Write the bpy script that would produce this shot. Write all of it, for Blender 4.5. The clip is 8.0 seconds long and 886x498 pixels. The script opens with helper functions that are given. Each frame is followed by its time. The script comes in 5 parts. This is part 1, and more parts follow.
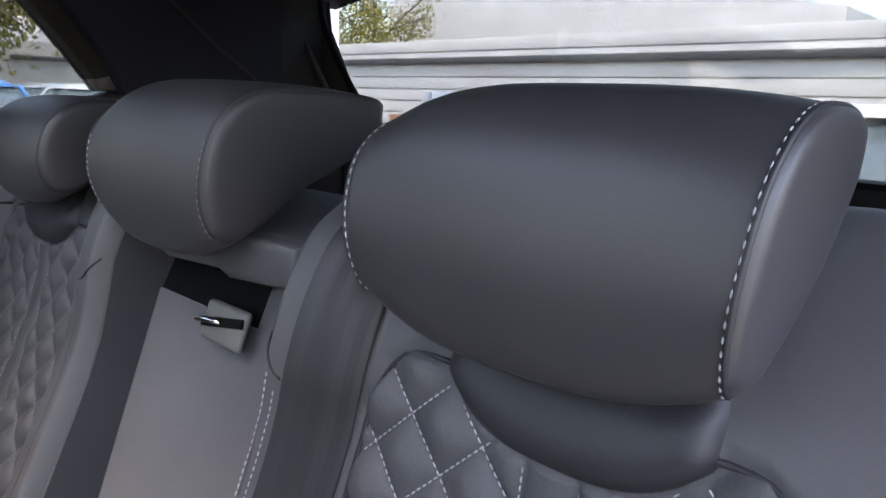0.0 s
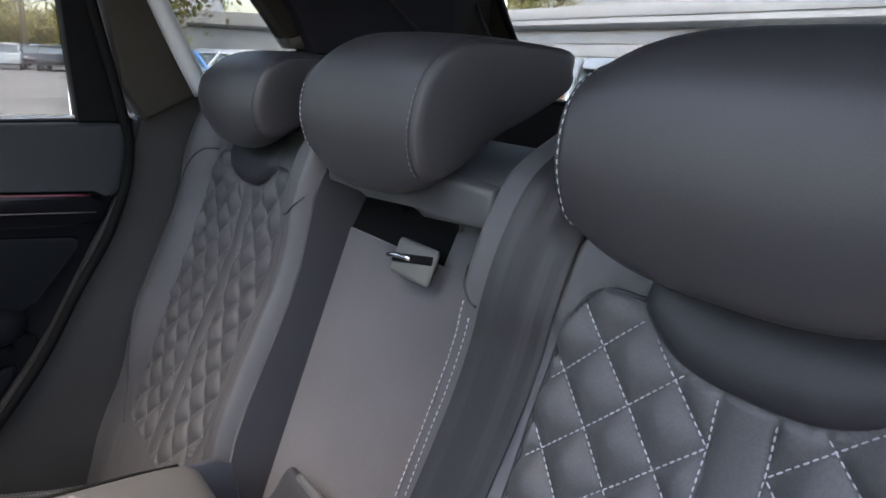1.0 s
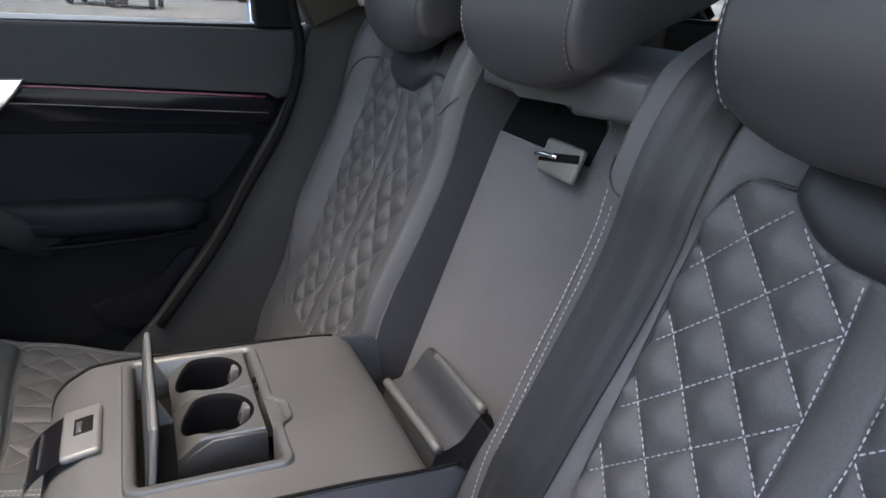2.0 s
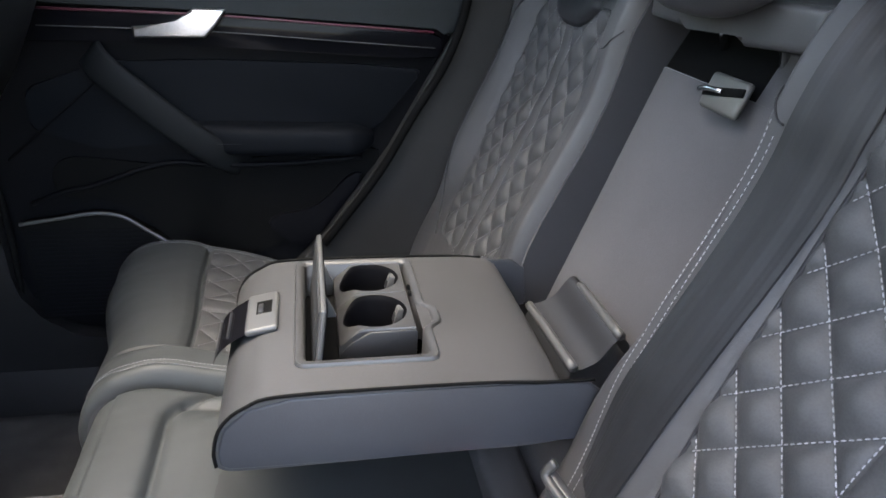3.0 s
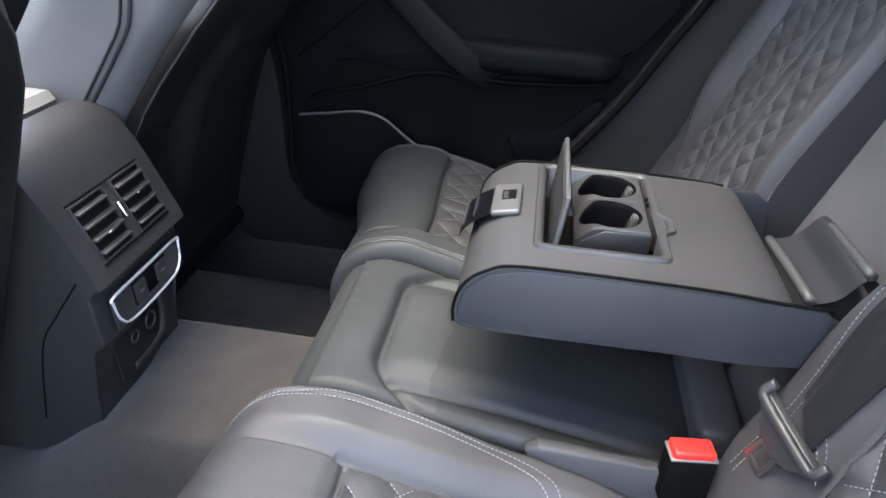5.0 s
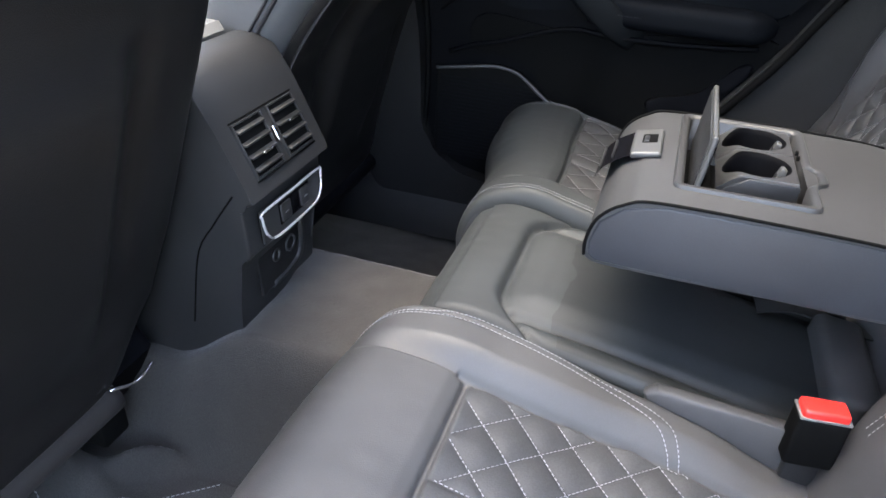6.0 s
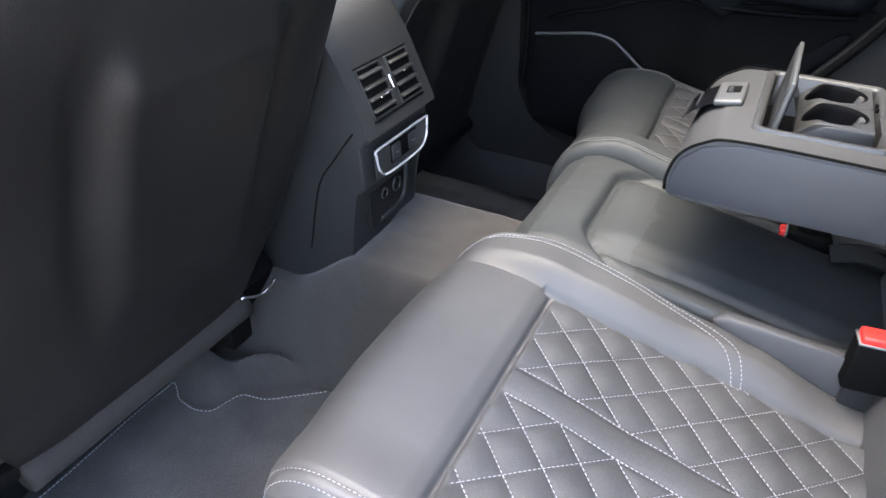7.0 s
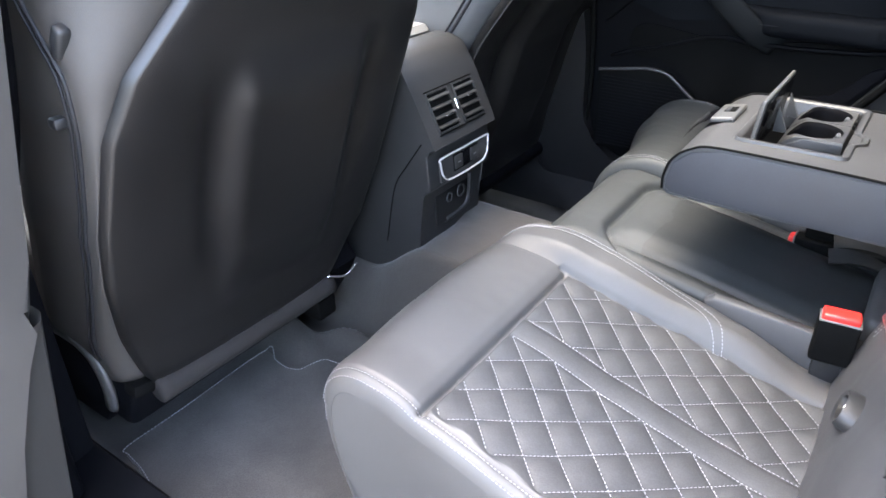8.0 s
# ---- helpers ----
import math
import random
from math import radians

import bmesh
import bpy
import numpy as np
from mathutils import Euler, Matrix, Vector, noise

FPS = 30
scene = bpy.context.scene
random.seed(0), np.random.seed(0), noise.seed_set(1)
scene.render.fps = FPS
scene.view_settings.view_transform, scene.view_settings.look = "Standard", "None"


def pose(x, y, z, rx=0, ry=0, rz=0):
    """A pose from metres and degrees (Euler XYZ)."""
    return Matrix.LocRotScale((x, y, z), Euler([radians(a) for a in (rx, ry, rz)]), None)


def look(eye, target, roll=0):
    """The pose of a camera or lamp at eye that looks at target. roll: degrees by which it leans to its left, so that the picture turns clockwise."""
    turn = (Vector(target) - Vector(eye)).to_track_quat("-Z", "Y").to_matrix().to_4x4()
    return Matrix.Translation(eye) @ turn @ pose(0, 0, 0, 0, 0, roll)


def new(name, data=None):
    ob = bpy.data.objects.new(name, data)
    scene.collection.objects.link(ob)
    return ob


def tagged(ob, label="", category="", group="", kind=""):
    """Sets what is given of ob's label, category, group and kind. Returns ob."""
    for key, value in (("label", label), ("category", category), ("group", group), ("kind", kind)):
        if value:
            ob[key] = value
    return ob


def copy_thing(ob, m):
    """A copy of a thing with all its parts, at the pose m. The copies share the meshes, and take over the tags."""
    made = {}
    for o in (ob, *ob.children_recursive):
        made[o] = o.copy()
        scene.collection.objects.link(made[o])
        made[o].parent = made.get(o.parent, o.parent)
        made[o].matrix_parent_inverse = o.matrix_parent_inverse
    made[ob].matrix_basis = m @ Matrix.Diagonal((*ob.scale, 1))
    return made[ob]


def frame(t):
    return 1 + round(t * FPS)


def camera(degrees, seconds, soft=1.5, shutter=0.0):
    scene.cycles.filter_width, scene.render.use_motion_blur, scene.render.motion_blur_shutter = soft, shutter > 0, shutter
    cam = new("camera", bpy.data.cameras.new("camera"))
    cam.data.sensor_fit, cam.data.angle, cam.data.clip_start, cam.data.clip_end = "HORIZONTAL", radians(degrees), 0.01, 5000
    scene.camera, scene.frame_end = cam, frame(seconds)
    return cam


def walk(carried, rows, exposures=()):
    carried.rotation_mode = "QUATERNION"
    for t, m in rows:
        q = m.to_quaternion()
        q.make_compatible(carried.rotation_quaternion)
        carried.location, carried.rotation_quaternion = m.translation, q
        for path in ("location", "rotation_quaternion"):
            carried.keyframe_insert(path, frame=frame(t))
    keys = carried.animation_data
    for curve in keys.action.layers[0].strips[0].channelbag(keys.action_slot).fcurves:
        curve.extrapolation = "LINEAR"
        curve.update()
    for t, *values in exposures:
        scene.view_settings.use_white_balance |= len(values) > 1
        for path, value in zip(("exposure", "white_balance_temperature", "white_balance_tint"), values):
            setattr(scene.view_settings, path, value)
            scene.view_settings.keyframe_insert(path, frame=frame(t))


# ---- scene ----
cam = camera(65.1, 8.0, soft=1.6)
PATH = [
    (0, (-0.65, 0.101, 1.138), (0.671, -1.343, 0.724), 2.1),
    (0.5, (-0.645, 0.136, 1.135), (0.808, -1.165, 0.69), 2.2),
    (1, (-0.648, 0.165, 1.12), (0.911, -0.978, 0.606), 2.6),
    (1.5, (-0.666, 0.188, 1.093), (0.977, -0.773, 0.479), 3.3),
    (2, (-0.689, 0.195, 1.081), (1.015, -0.587, 0.383), 3.4),
    (2.2, (-0.702, 0.204, 1.078), (1.024, -0.491, 0.344), 3.3),
    (3.3, (-0.748, 0.217, 1.051), (1.036, -0.065, 0.191), 3.1),
    (3.5, (-0.753, 0.22, 1.044), (1.033, -0.013, 0.174), 3.2),
    (4, (-0.771, 0.216, 1.03), (1.011, 0.137, 0.125), 3.3),
    (4.5, (-0.792, 0.223, 1.025), (0.969, 0.304, 0.081), 3.4),
    (5, (-0.819, 0.255, 1.015), (0.91, 0.463, 0.033), 3.6),
    (6.3, (-0.899, 0.269, 0.964), (0.698, 0.835, -0.1), 3.0),
    (6.5, (-0.923, 0.269, 0.968), (0.654, 0.863, -0.11), 2.8),
    (7, (-1.012, 0.23, 0.967), (0.503, 0.947, -0.124), 2.0),
    (7.5, (-1.095, 0.155, 0.979), (0.365, 1.003, -0.093), 0.7),
    (8, (-1.181, 0.019, 1.015), (0.233, 1.024, 0.02), -0.6),
]
# seconds, stops, white balance
EXPOSURES = [(0, 4.20, 7300, 17), (0.5, 4.22, 7300, 17), (1.0, 4.18, 7350, 16), (1.5, 4.14, 7400, 15), (2.0, 4.18, 7350, 13), (3.5, 4.25, 7150, 11), (5, 4.25, 6900, 11), (7, 4.50, 7100, 11), (8, 4.74, 7050, 11)]
walk(cam, [(t, look(eye, target, roll)) for t, eye, target, roll in PATH], EXPOSURES)

# ---------- world and light ----------
SUN_ELEV, SUN_ROT = 77.0, 335.0
world = bpy.data.worlds.new("sky")
scene.world = world
world.use_nodes = True
wn = world.node_tree.nodes
sky = wn.new("ShaderNodeTexSky")
sky.sky_type, sky.sun_disc = "NISHITA", False
sky.sun_elevation, sky.sun_rotation = radians(SUN_ELEV), radians(SUN_ROT)
sky.air_density, sky.dust_density, sky.ozone_density = 1.0, 3.0, 1.0
wn["Background"].inputs["Strength"].default_value = 0.15
world.node_tree.links.new(sky.outputs[0], wn["Background"].inputs["Color"])
sun_data = bpy.data.lights.new("sun", "SUN")
sun_data.energy, sun_data.angle, sun_data.color = 0.5, radians(50), (1.0, 0.985, 0.96)
sun = new("sun", sun_data)
_e, _r = radians(SUN_ELEV), radians(SUN_ROT)
sun.matrix_world = look((0, 0, 30), (-math.sin(_r) * math.cos(_e), -math.cos(_r) * math.cos(_e), 30 - math.sin(_e)))


# ---------- materials ----------
def material(name, colour, rough, metal=0.0, grain=0.0, grain_size=0.002, bump=0.15, mottle=0.15, mottle_size=0.12,
             coat=0.0, sheen=0.0, spec=0.5, pattern="NOISE", object_random=0.0):
    """Principled surface with broad mottling, roughness wear and a fine relief."""
    m = bpy.data.materials.new(name)
    m.use_nodes = True
    nt = m.node_tree
    n, ln = nt.nodes, nt.links
    b = n["Principled BSDF"]
    b.inputs["Roughness"].default_value, b.inputs["Metallic"].default_value = rough, metal
    b.inputs["Coat Weight"].default_value, b.inputs["Sheen Weight"].default_value = coat, sheen
    b.inputs["Specular IOR Level"].default_value = spec
    tc = n.new("ShaderNodeTexCoord")
    big = n.new("ShaderNodeTexNoise")
    big.inputs["Scale"].default_value, big.inputs["Detail"].default_value = 1 / mottle_size, 5
    ln.new(tc.outputs["Object"], big.inputs["Vector"])
    ramp = n.new("ShaderNodeMapRange")
    ramp.inputs["From Min"].default_value, ramp.inputs["From Max"].default_value = 0.3, 0.7
    ramp.inputs["To Min"].default_value, ramp.inputs["To Max"].default_value = 1 - mottle, 1 + mottle
    ln.new(big.outputs["Fac"], ramp.inputs["Value"])
    mul = n.new("ShaderNodeVectorMath")
    mul.operation = "SCALE"
    mul.inputs[0].default_value = colour
    last = ramp.outputs["Result"]
    if grain:
        fine = n.new("ShaderNodeTexVoronoi" if pattern == "CELL" else "ShaderNodeTexNoise")
        fine.inputs["Scale"].default_value = 1 / grain_size
        ln.new(tc.outputs["Object"], fine.inputs["Vector"])
        out = fine.outputs["Distance"] if pattern == "CELL" else fine.outputs["Fac"]
        fr = n.new("ShaderNodeMapRange")
        fr.inputs["From Min"].default_value, fr.inputs["From Max"].default_value = 0.2, 0.8
        fr.inputs["To Min"].default_value, fr.inputs["To Max"].default_value = 1 - grain, 1 + grain
        ln.new(out, fr.inputs["Value"])
        mm = n.new("ShaderNodeMath")
        mm.operation = "MULTIPLY"
        ln.new(last, mm.inputs[0]), ln.new(fr.outputs["Result"], mm.inputs[1])
        last = mm.outputs[0]
        bp = n.new("ShaderNodeBump")
        bp.inputs["Strength"].default_value, bp.inputs["Distance"].default_value = bump, grain_size * 0.5
        ln.new(out, bp.inputs["Height"]), ln.new(bp.outputs["Normal"], b.inputs["Normal"])
    if object_random:
        oi = n.new("ShaderNodeObjectInfo")
        orr = n.new("ShaderNodeMapRange")
        orr.inputs["To Min"].default_value, orr.inputs["To Max"].default_value = 1 - object_random, 1 + object_random
        ln.new(oi.outputs["Random"], orr.inputs["Value"])
        mo = n.new("ShaderNodeMath")
        mo.operation = "MULTIPLY"
        ln.new(last, mo.inputs[0]), ln.new(orr.outputs["Result"], mo.inputs[1])
        last = mo.outputs[0]
    ln.new(last, mul.inputs["Scale"])
    ln.new(mul.outputs["Vector"], b.inputs["Base Color"])
    rr = n.new("ShaderNodeMapRange")
    rr.inputs["To Min"].default_value, rr.inputs["To Max"].default_value = max(0.02, rough - 0.07), min(1, rough + 0.07)
    ln.new(big.outputs["Fac"], rr.inputs["Value"])
    ln.new(rr.outputs["Result"], b.inputs["Roughness"])
    return m


def glass_material(name, tint):
    m = bpy.data.materials.new(name)
    m.use_nodes = True
    n, ln = m.node_tree.nodes, m.node_tree.links
    n.remove(n["Principled BSDF"])
    clear, gloss, mix, face = n.new("ShaderNodeBsdfTransparent"), n.new("ShaderNodeBsdfGlossy"), n.new("ShaderNodeMixShader"), n.new("ShaderNodeLayerWeight")
    clear.inputs["Color"].default_value = (*tint, 1)
    gloss.inputs["Roughness"].default_value = 0.03
    steep, scale = n.new("ShaderNodeMath"), n.new("ShaderNodeMath")
    steep.operation, scale.operation = "POWER", "MULTIPLY_ADD"
    steep.inputs[1].default_value, scale.inputs[1].default_value, scale.inputs[2].default_value = 5.0, 0.8, 0.025
    ln.new(face.outputs["Facing"], steep.inputs[0]), ln.new(steep.outputs[0], scale.inputs[0])
    ln.new(scale.outputs[0], mix.inputs[0]), ln.new(clear.outputs[0], mix.inputs[1]), ln.new(gloss.outputs[0], mix.inputs[2])
    ln.new(mix.outputs[0], n["Material Output"].inputs["Surface"])
    return m


LEATHER = material("black leather", (0.0445, 0.0443, 0.0460), 0.55, grain=0.04, grain_size=0.0016, bump=0.13, pattern="CELL", mottle=0.14, spec=0.42)
# seat leather again, rougher; the far side's shade is put into its darker colour
SHADED_LEATHER = material("dull shaded black leather", (0.0270, 0.0300, 0.0310), 0.6, grain=0.04, grain_size=0.0016, bump=0.13, pattern="CELL", mottle=0.14, spec=0.4)
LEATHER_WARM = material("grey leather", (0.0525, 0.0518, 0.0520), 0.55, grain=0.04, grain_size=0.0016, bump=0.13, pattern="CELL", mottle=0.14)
QUILT = material("perforated quilted leather", (0.0410, 0.0414, 0.0427), 0.60, grain=0.10, grain_size=0.0022, bump=0.12, pattern="CELL", mottle=0.12, spec=0.36)
LEATHER_DARK = material("dark plain leather", (0.0145, 0.0145, 0.0165), 0.52, grain=0.10, grain_size=0.0016, bump=0.1, pattern="CELL", mottle=0.1, spec=0.32)
PATCH_LEATHER = material("dark patch leather", (0.0150, 0.0172, 0.0177), 0.58, grain=0.06, grain_size=0.0016, bump=0.1, pattern="CELL", mottle=0.14, mottle_size=0.06, spec=0.40)
ARM_LEATHER = material("worn grey armrest leather", (0.0360, 0.0358, 0.0365), 0.55, grain=0.04, grain_size=0.0016, bump=0.13, pattern="CELL", mottle=0.14, spec=0.44)
THREAD = material("light grey thread", (0.25, 0.25, 0.26), 0.7, mottle=0.1, mottle_size=0.02)
BOARD = material("grey felt board", (0.056, 0.0535, 0.056), 0.9, grain=0.2, grain_size=0.0012, bump=0.3, mottle=0.12, sheen=0.2)
FELT_DARK = material("dark felt", (0.018, 0.018, 0.021), 0.92, grain=0.2, grain_size=0.0012, bump=0.3, mottle=0.15, sheen=0.1)
BELT = material("blue-grey belt webbing", (0.0088, 0.0089, 0.0098), 0.46, spec=0.32, grain=0.08, grain_size=0.0012, bump=0.2, mottle=0.10, mottle_size=0.05, sheen=0.04)
CUP_BLACK = material("satin black cup plastic", (0.0028, 0.0028, 0.0034), 0.6, mottle=0.1, spec=0.04)
PLASTIC = material("soft black plastic", (0.0046, 0.0048, 0.0060), 0.6, spec=0.04, grain=0.12, grain_size=0.0014, bump=0.25, pattern="CELL", mottle=0.12)
PLASTIC_GREY = material("grey console plastic", (0.0185, 0.0185, 0.019), 0.45, grain=0.12, grain_size=0.0012, bump=0.25, pattern="CELL", mottle=0.12)
DECK_GREY = material("dark satin tray plastic", (0.034, 0.0335, 0.0335), 0.42, mottle=0.08)
TRAY_GREY = material("satin grey plastic", (0.062, 0.0615, 0.060), 0.40, mottle=0.08)
SHELL = material("seat shell plastic", (0.0076, 0.0070, 0.0069), 0.37, spec=0.60, grain=0.1, grain_size=0.0016, bump=0.2, pattern="CELL", mottle=0.15)
PIANO = material("gloss black trim", (0.004, 0.004, 0.005), 0.14, mottle=0.1, spec=0.06)
ALU = material("brushed aluminium", (0.72, 0.72, 0.73), 0.30, metal=1.0, grain=0.08, grain_size=0.004, bump=0.05, mottle=0.06)
SILVER = material("satin silver plastic", (0.20, 0.20, 0.20), 0.4, metal=0.4, mottle=0.06)
CHROME = material("chrome", (0.8, 0.8, 0.82), 0.1, metal=1.0, mottle=0.04)
SMOKE = material("smoked satin plastic", (0.030, 0.030, 0.030), 0.40, mottle=0.1)
STEEL = material("smoked steel", (0.30, 0.29, 0.28), 0.28, metal=1.0, mottle=0.1)
BEIGE = material("beige plastic", (0.078, 0.076, 0.067), 0.5, mottle=0.12, mottle_size=0.03)
RED = material("red button plastic", (0.75, 0.03, 0.025), 0.35, mottle=0.06)
RED_LINE = material("dark red piping", (0.06, 0.010, 0.018), 0.4, mottle=0.1)
MAT_CARPET = material("grey mat carpet", (0.0380, 0.0358, 0.0343), 0.97, grain=0.45, grain_size=0.0025, bump=0.6, mottle=0.30, mottle_size=0.10, sheen=0.15)
CARPET = material("dark grey carpet", (0.0262, 0.0241, 0.0227), 0.97, grain=0.45, grain_size=0.0025, bump=0.7, mottle=0.25, mottle_size=0.09, sheen=0.15)
HEADLINER = material("black headliner cloth", (0.014, 0.014, 0.018), 0.95, spec=0.1, grain=0.2, grain_size=0.002, bump=0.2, mottle=0.1)
PILLAR = material("dark pillar trim", (0.022, 0.0215, 0.021), 0.8, spec=0.2, grain=0.15, grain_size=0.0015, bump=0.2, mottle=0.12)
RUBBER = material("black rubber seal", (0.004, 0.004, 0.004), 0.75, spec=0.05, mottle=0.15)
PAINT = material("grey car paint", (0.25, 0.25, 0.26), 0.3, metal=0.4, mottle=0.05, coat=0.6)
GLASS = glass_material("tinted window glass", (0.365, 0.38, 0.375))
CLEAR = glass_material("clear glass", (0.88, 0.92, 0.90))
ROOF_GLASS = glass_material("roof glass", (0.72, 0.73, 0.72))
PLASTIC_MID = material("dark grey plastic", (0.0105, 0.0103, 0.0108), 0.55, spec=0.18, grain=0.12, grain_size=0.0014, bump=0.25, pattern="CELL", mottle=0.12)
BRIGHT = material("bright satin trim", (0.72, 0.72, 0.73), 0.28, metal=0.55, mottle=0.05)
DOOR_LEATHER = material("door leather", (0.0042, 0.0050, 0.0066), 0.58, spec=0.06, grain=0.10, grain_size=0.0016, bump=0.2, pattern="CELL", mottle=0.1)
ASPHALT = material("worn asphalt", (0.15, 0.147, 0.14), 0.95, grain=0.25, grain_size=0.02, bump=0.4, mottle=0.2, mottle_size=3.0)
CLADDING = material("white cladding", (0.62, 0.61, 0.60), 0.55, mottle=0.08, mottle_size=1.5)
GUTTER = material("grey gutter metal", (0.07, 0.07, 0.072), 0.5, mottle=0.15)
BRICK = material("red brick", (0.36, 0.17, 0.10), 0.9, grain=0.3, grain_size=0.1, bump=0.3, mottle=0.2, mottle_size=0.6)
LEAF = material("autumn leaves", (0.22, 0.20, 0.05), 0.7, mottle=0.35, mottle_size=0.5, object_random=0.3)
BARK = material("bark", (0.12, 0.09, 0.06), 0.9, grain=0.4, grain_size=0.05, bump=0.6, mottle=0.2)
TYRE = material("tyre rubber", (0.02, 0.02, 0.02), 0.8, mottle=0.2)
CAR_GLASS = material("dark car glass", (0.10, 0.13, 0.14), 0.06, mottle=0.05, coat=0.4)
LAMP = material("clear lamp lens", (0.75, 0.75, 0.75), 0.1, mottle=0.05)
WARM_TRIM = material("brown-grey pillar cloth", (0.020, 0.018, 0.0145), 0.9, grain=0.15, grain_size=0.0015, bump=0.2, mottle=0.12, spec=0.15)
PALE_TRIM = material("pale grey trim", (0.048, 0.044, 0.040), 0.5, mottle=0.08)
DARK_THREAD = material("dark grey thread", (0.10, 0.10, 0.10), 0.7, mottle=0.1, mottle_size=0.02)
HEM = material("brown-grey hem cloth", (0.0135, 0.0108, 0.0100), 0.9, grain=0.2, grain_size=0.0015, bump=0.3, mottle=0.15)
ARM_SIDE = material("blue-grey leather", (0.026, 0.028, 0.033), 0.45, grain=0.04, grain_size=0.0016, bump=0.13, pattern="CELL", mottle=0.14, spec=0.4)
# black seat leather raised towards blue-white: sky glare put into the colour
GLARE_LEATHER = material("satin black leather with sky glare", (0.085, 0.088, 0.092), 0.36, grain=0.04, grain_size=0.0016, bump=0.13, pattern="CELL", mottle=0.14, spec=0.6)
# lid leather made pale: the light falling on the lid is in the colour
LIT_LID_LEATHER = material("lit pale satin lid leather", (0.20, 0.197, 0.190), 0.32, grain=0.04, grain_size=0.0016, bump=0.13, pattern="CELL", mottle=0.12, spec=0.6)
STRIP_GREY = material("pale grey weather strip", (0.30, 0.31, 0.31), 0.5, mottle=0.08)
REST_LEATHER = material("deep black leather", (0.0235, 0.0228, 0.0245), 0.46, grain=0.04, grain_size=0.0016, bump=0.06, pattern="CELL", mottle=0.12, mottle_size=0.2, spec=0.42)
SILL_TRIM = material("dark teal-black soft trim", (0.012, 0.0145, 0.0155), 0.6, spec=0.2, grain=0.12, grain_size=0.0014, bump=0.2, pattern="CELL", mottle=0.12)
# the same black leather, browned for the warm light on the near seat
WARM_LIT_LEATHER = material("warm-lit black leather", (0.050, 0.045, 0.041), 0.52, grain=0.04, grain_size=0.0016, bump=0.12, pattern="CELL", mottle=0.14, spec=0.42)
DOOR_TRIM = material("black-grey door plastic", (0.0042, 0.0043, 0.0051), 0.6, spec=0.05, grain=0.12, grain_size=0.0014, bump=0.25, pattern="CELL", mottle=0.12)
PULL_GRIP = material("black grained grip plastic", (0.0072, 0.0082, 0.0092), 0.62, spec=0.10, grain=0.12, grain_size=0.0014, bump=0.2, pattern="CELL", mottle=0.12)
JAMB = material("dark grey-brown jamb trim", (0.022, 0.0205, 0.019), 0.6, spec=0.25, mottle=0.1)
STEM = material("vent slat plastic", (0.018, 0.018, 0.019), 0.45, mottle=0.1)


# ---------- mesh helpers ----------
def link_mesh(name, verts, faces, mat, parent=None, label="", smooth=True, sharp=None, recalc=False):
    me = bpy.data.meshes.new(name)
    me.from_pydata([tuple(v) for v in verts], [], faces)
    if recalc:
        bm = bmesh.new()
        bm.from_mesh(me)
        bmesh.ops.recalc_face_normals(bm, faces=bm.faces)
        bm.to_mesh(me)
        bm.free()
    me.polygons.foreach_set("use_smooth", [smooth] * len(me.polygons))
    if sharp:
        me.set_sharp_from_angle(angle=radians(sharp))
    me.materials.append(mat)
    ob = new(name, me)
    if parent:
        ob.parent = parent
    if label:
        tagged(ob, label)
    return ob


def part(name, bm, mat, parent=None, label="", sharp=35):
    """Links a bmesh as one mesh object under a thing or a part."""
    bmesh.ops.recalc_face_normals(bm, faces=bm.faces)
    me = bpy.data.meshes.new(name)
    bm.to_mesh(me)
    bm.free()
    me.polygons.foreach_set("use_smooth", [True] * len(me.polygons))
    me.set_sharp_from_angle(angle=radians(sharp))
    me.materials.append(mat)
    ob = new(name, me)
    if parent:
        ob.parent = parent
    if label:
        tagged(ob, label)
    return ob


def thing(name, label, category, group="", kind=""):
    return tagged(new(name), label, category, group, kind)


def grid_faces(n, m, close_n=False, close_m=False, flip=False):
    f = []
    for i in range(n if close_n else n - 1):
        for j in range(m if close_m else m - 1):
            a, b = i * m + j, i * m + (j + 1) % m
            c, d = ((i + 1) % n) * m + (j + 1) % m, ((i + 1) % n) * m + j
            f.append((a, d, c, b) if flip else (a, b, c, d))
    return f


def grid_part(name, P, mat, parent=None, label="", close_n=False, close_m=False, caps=False, sharp=None, recalc=True):
    P = np.asarray(P, float)
    n, m = P.shape[:2]
    faces = grid_faces(n, m, close_n, close_m)
    if caps:
        faces += [tuple(range(m)), tuple(reversed(range((n - 1) * m, n * m)))]
    return link_mesh(name, P.reshape(-1, 3), faces, mat, parent, label, True, sharp, recalc)


def box(bm, size, m=Matrix(), bevel=0.0, seg=2):
    made = bmesh.ops.create_cube(bm, size=1.0, matrix=m @ Matrix.Diagonal((*size, 1)))["verts"]
    if bevel:
        edges = list({e for v in made for e in v.link_edges})
        bmesh.ops.bevel(bm, geom=edges, offset=bevel, segments=seg, profile=0.5, affect="EDGES", clamp_overlap=True)
    return made


def box_part(name, size, m, mat, parent=None, label="", bevel=0.003, seg=2):
    bm = bmesh.new()
    box(bm, size, Matrix(), bevel, seg)
    bmesh.ops.transform(bm, matrix=m, verts=bm.verts)
    return part(name, bm, mat, parent, label)


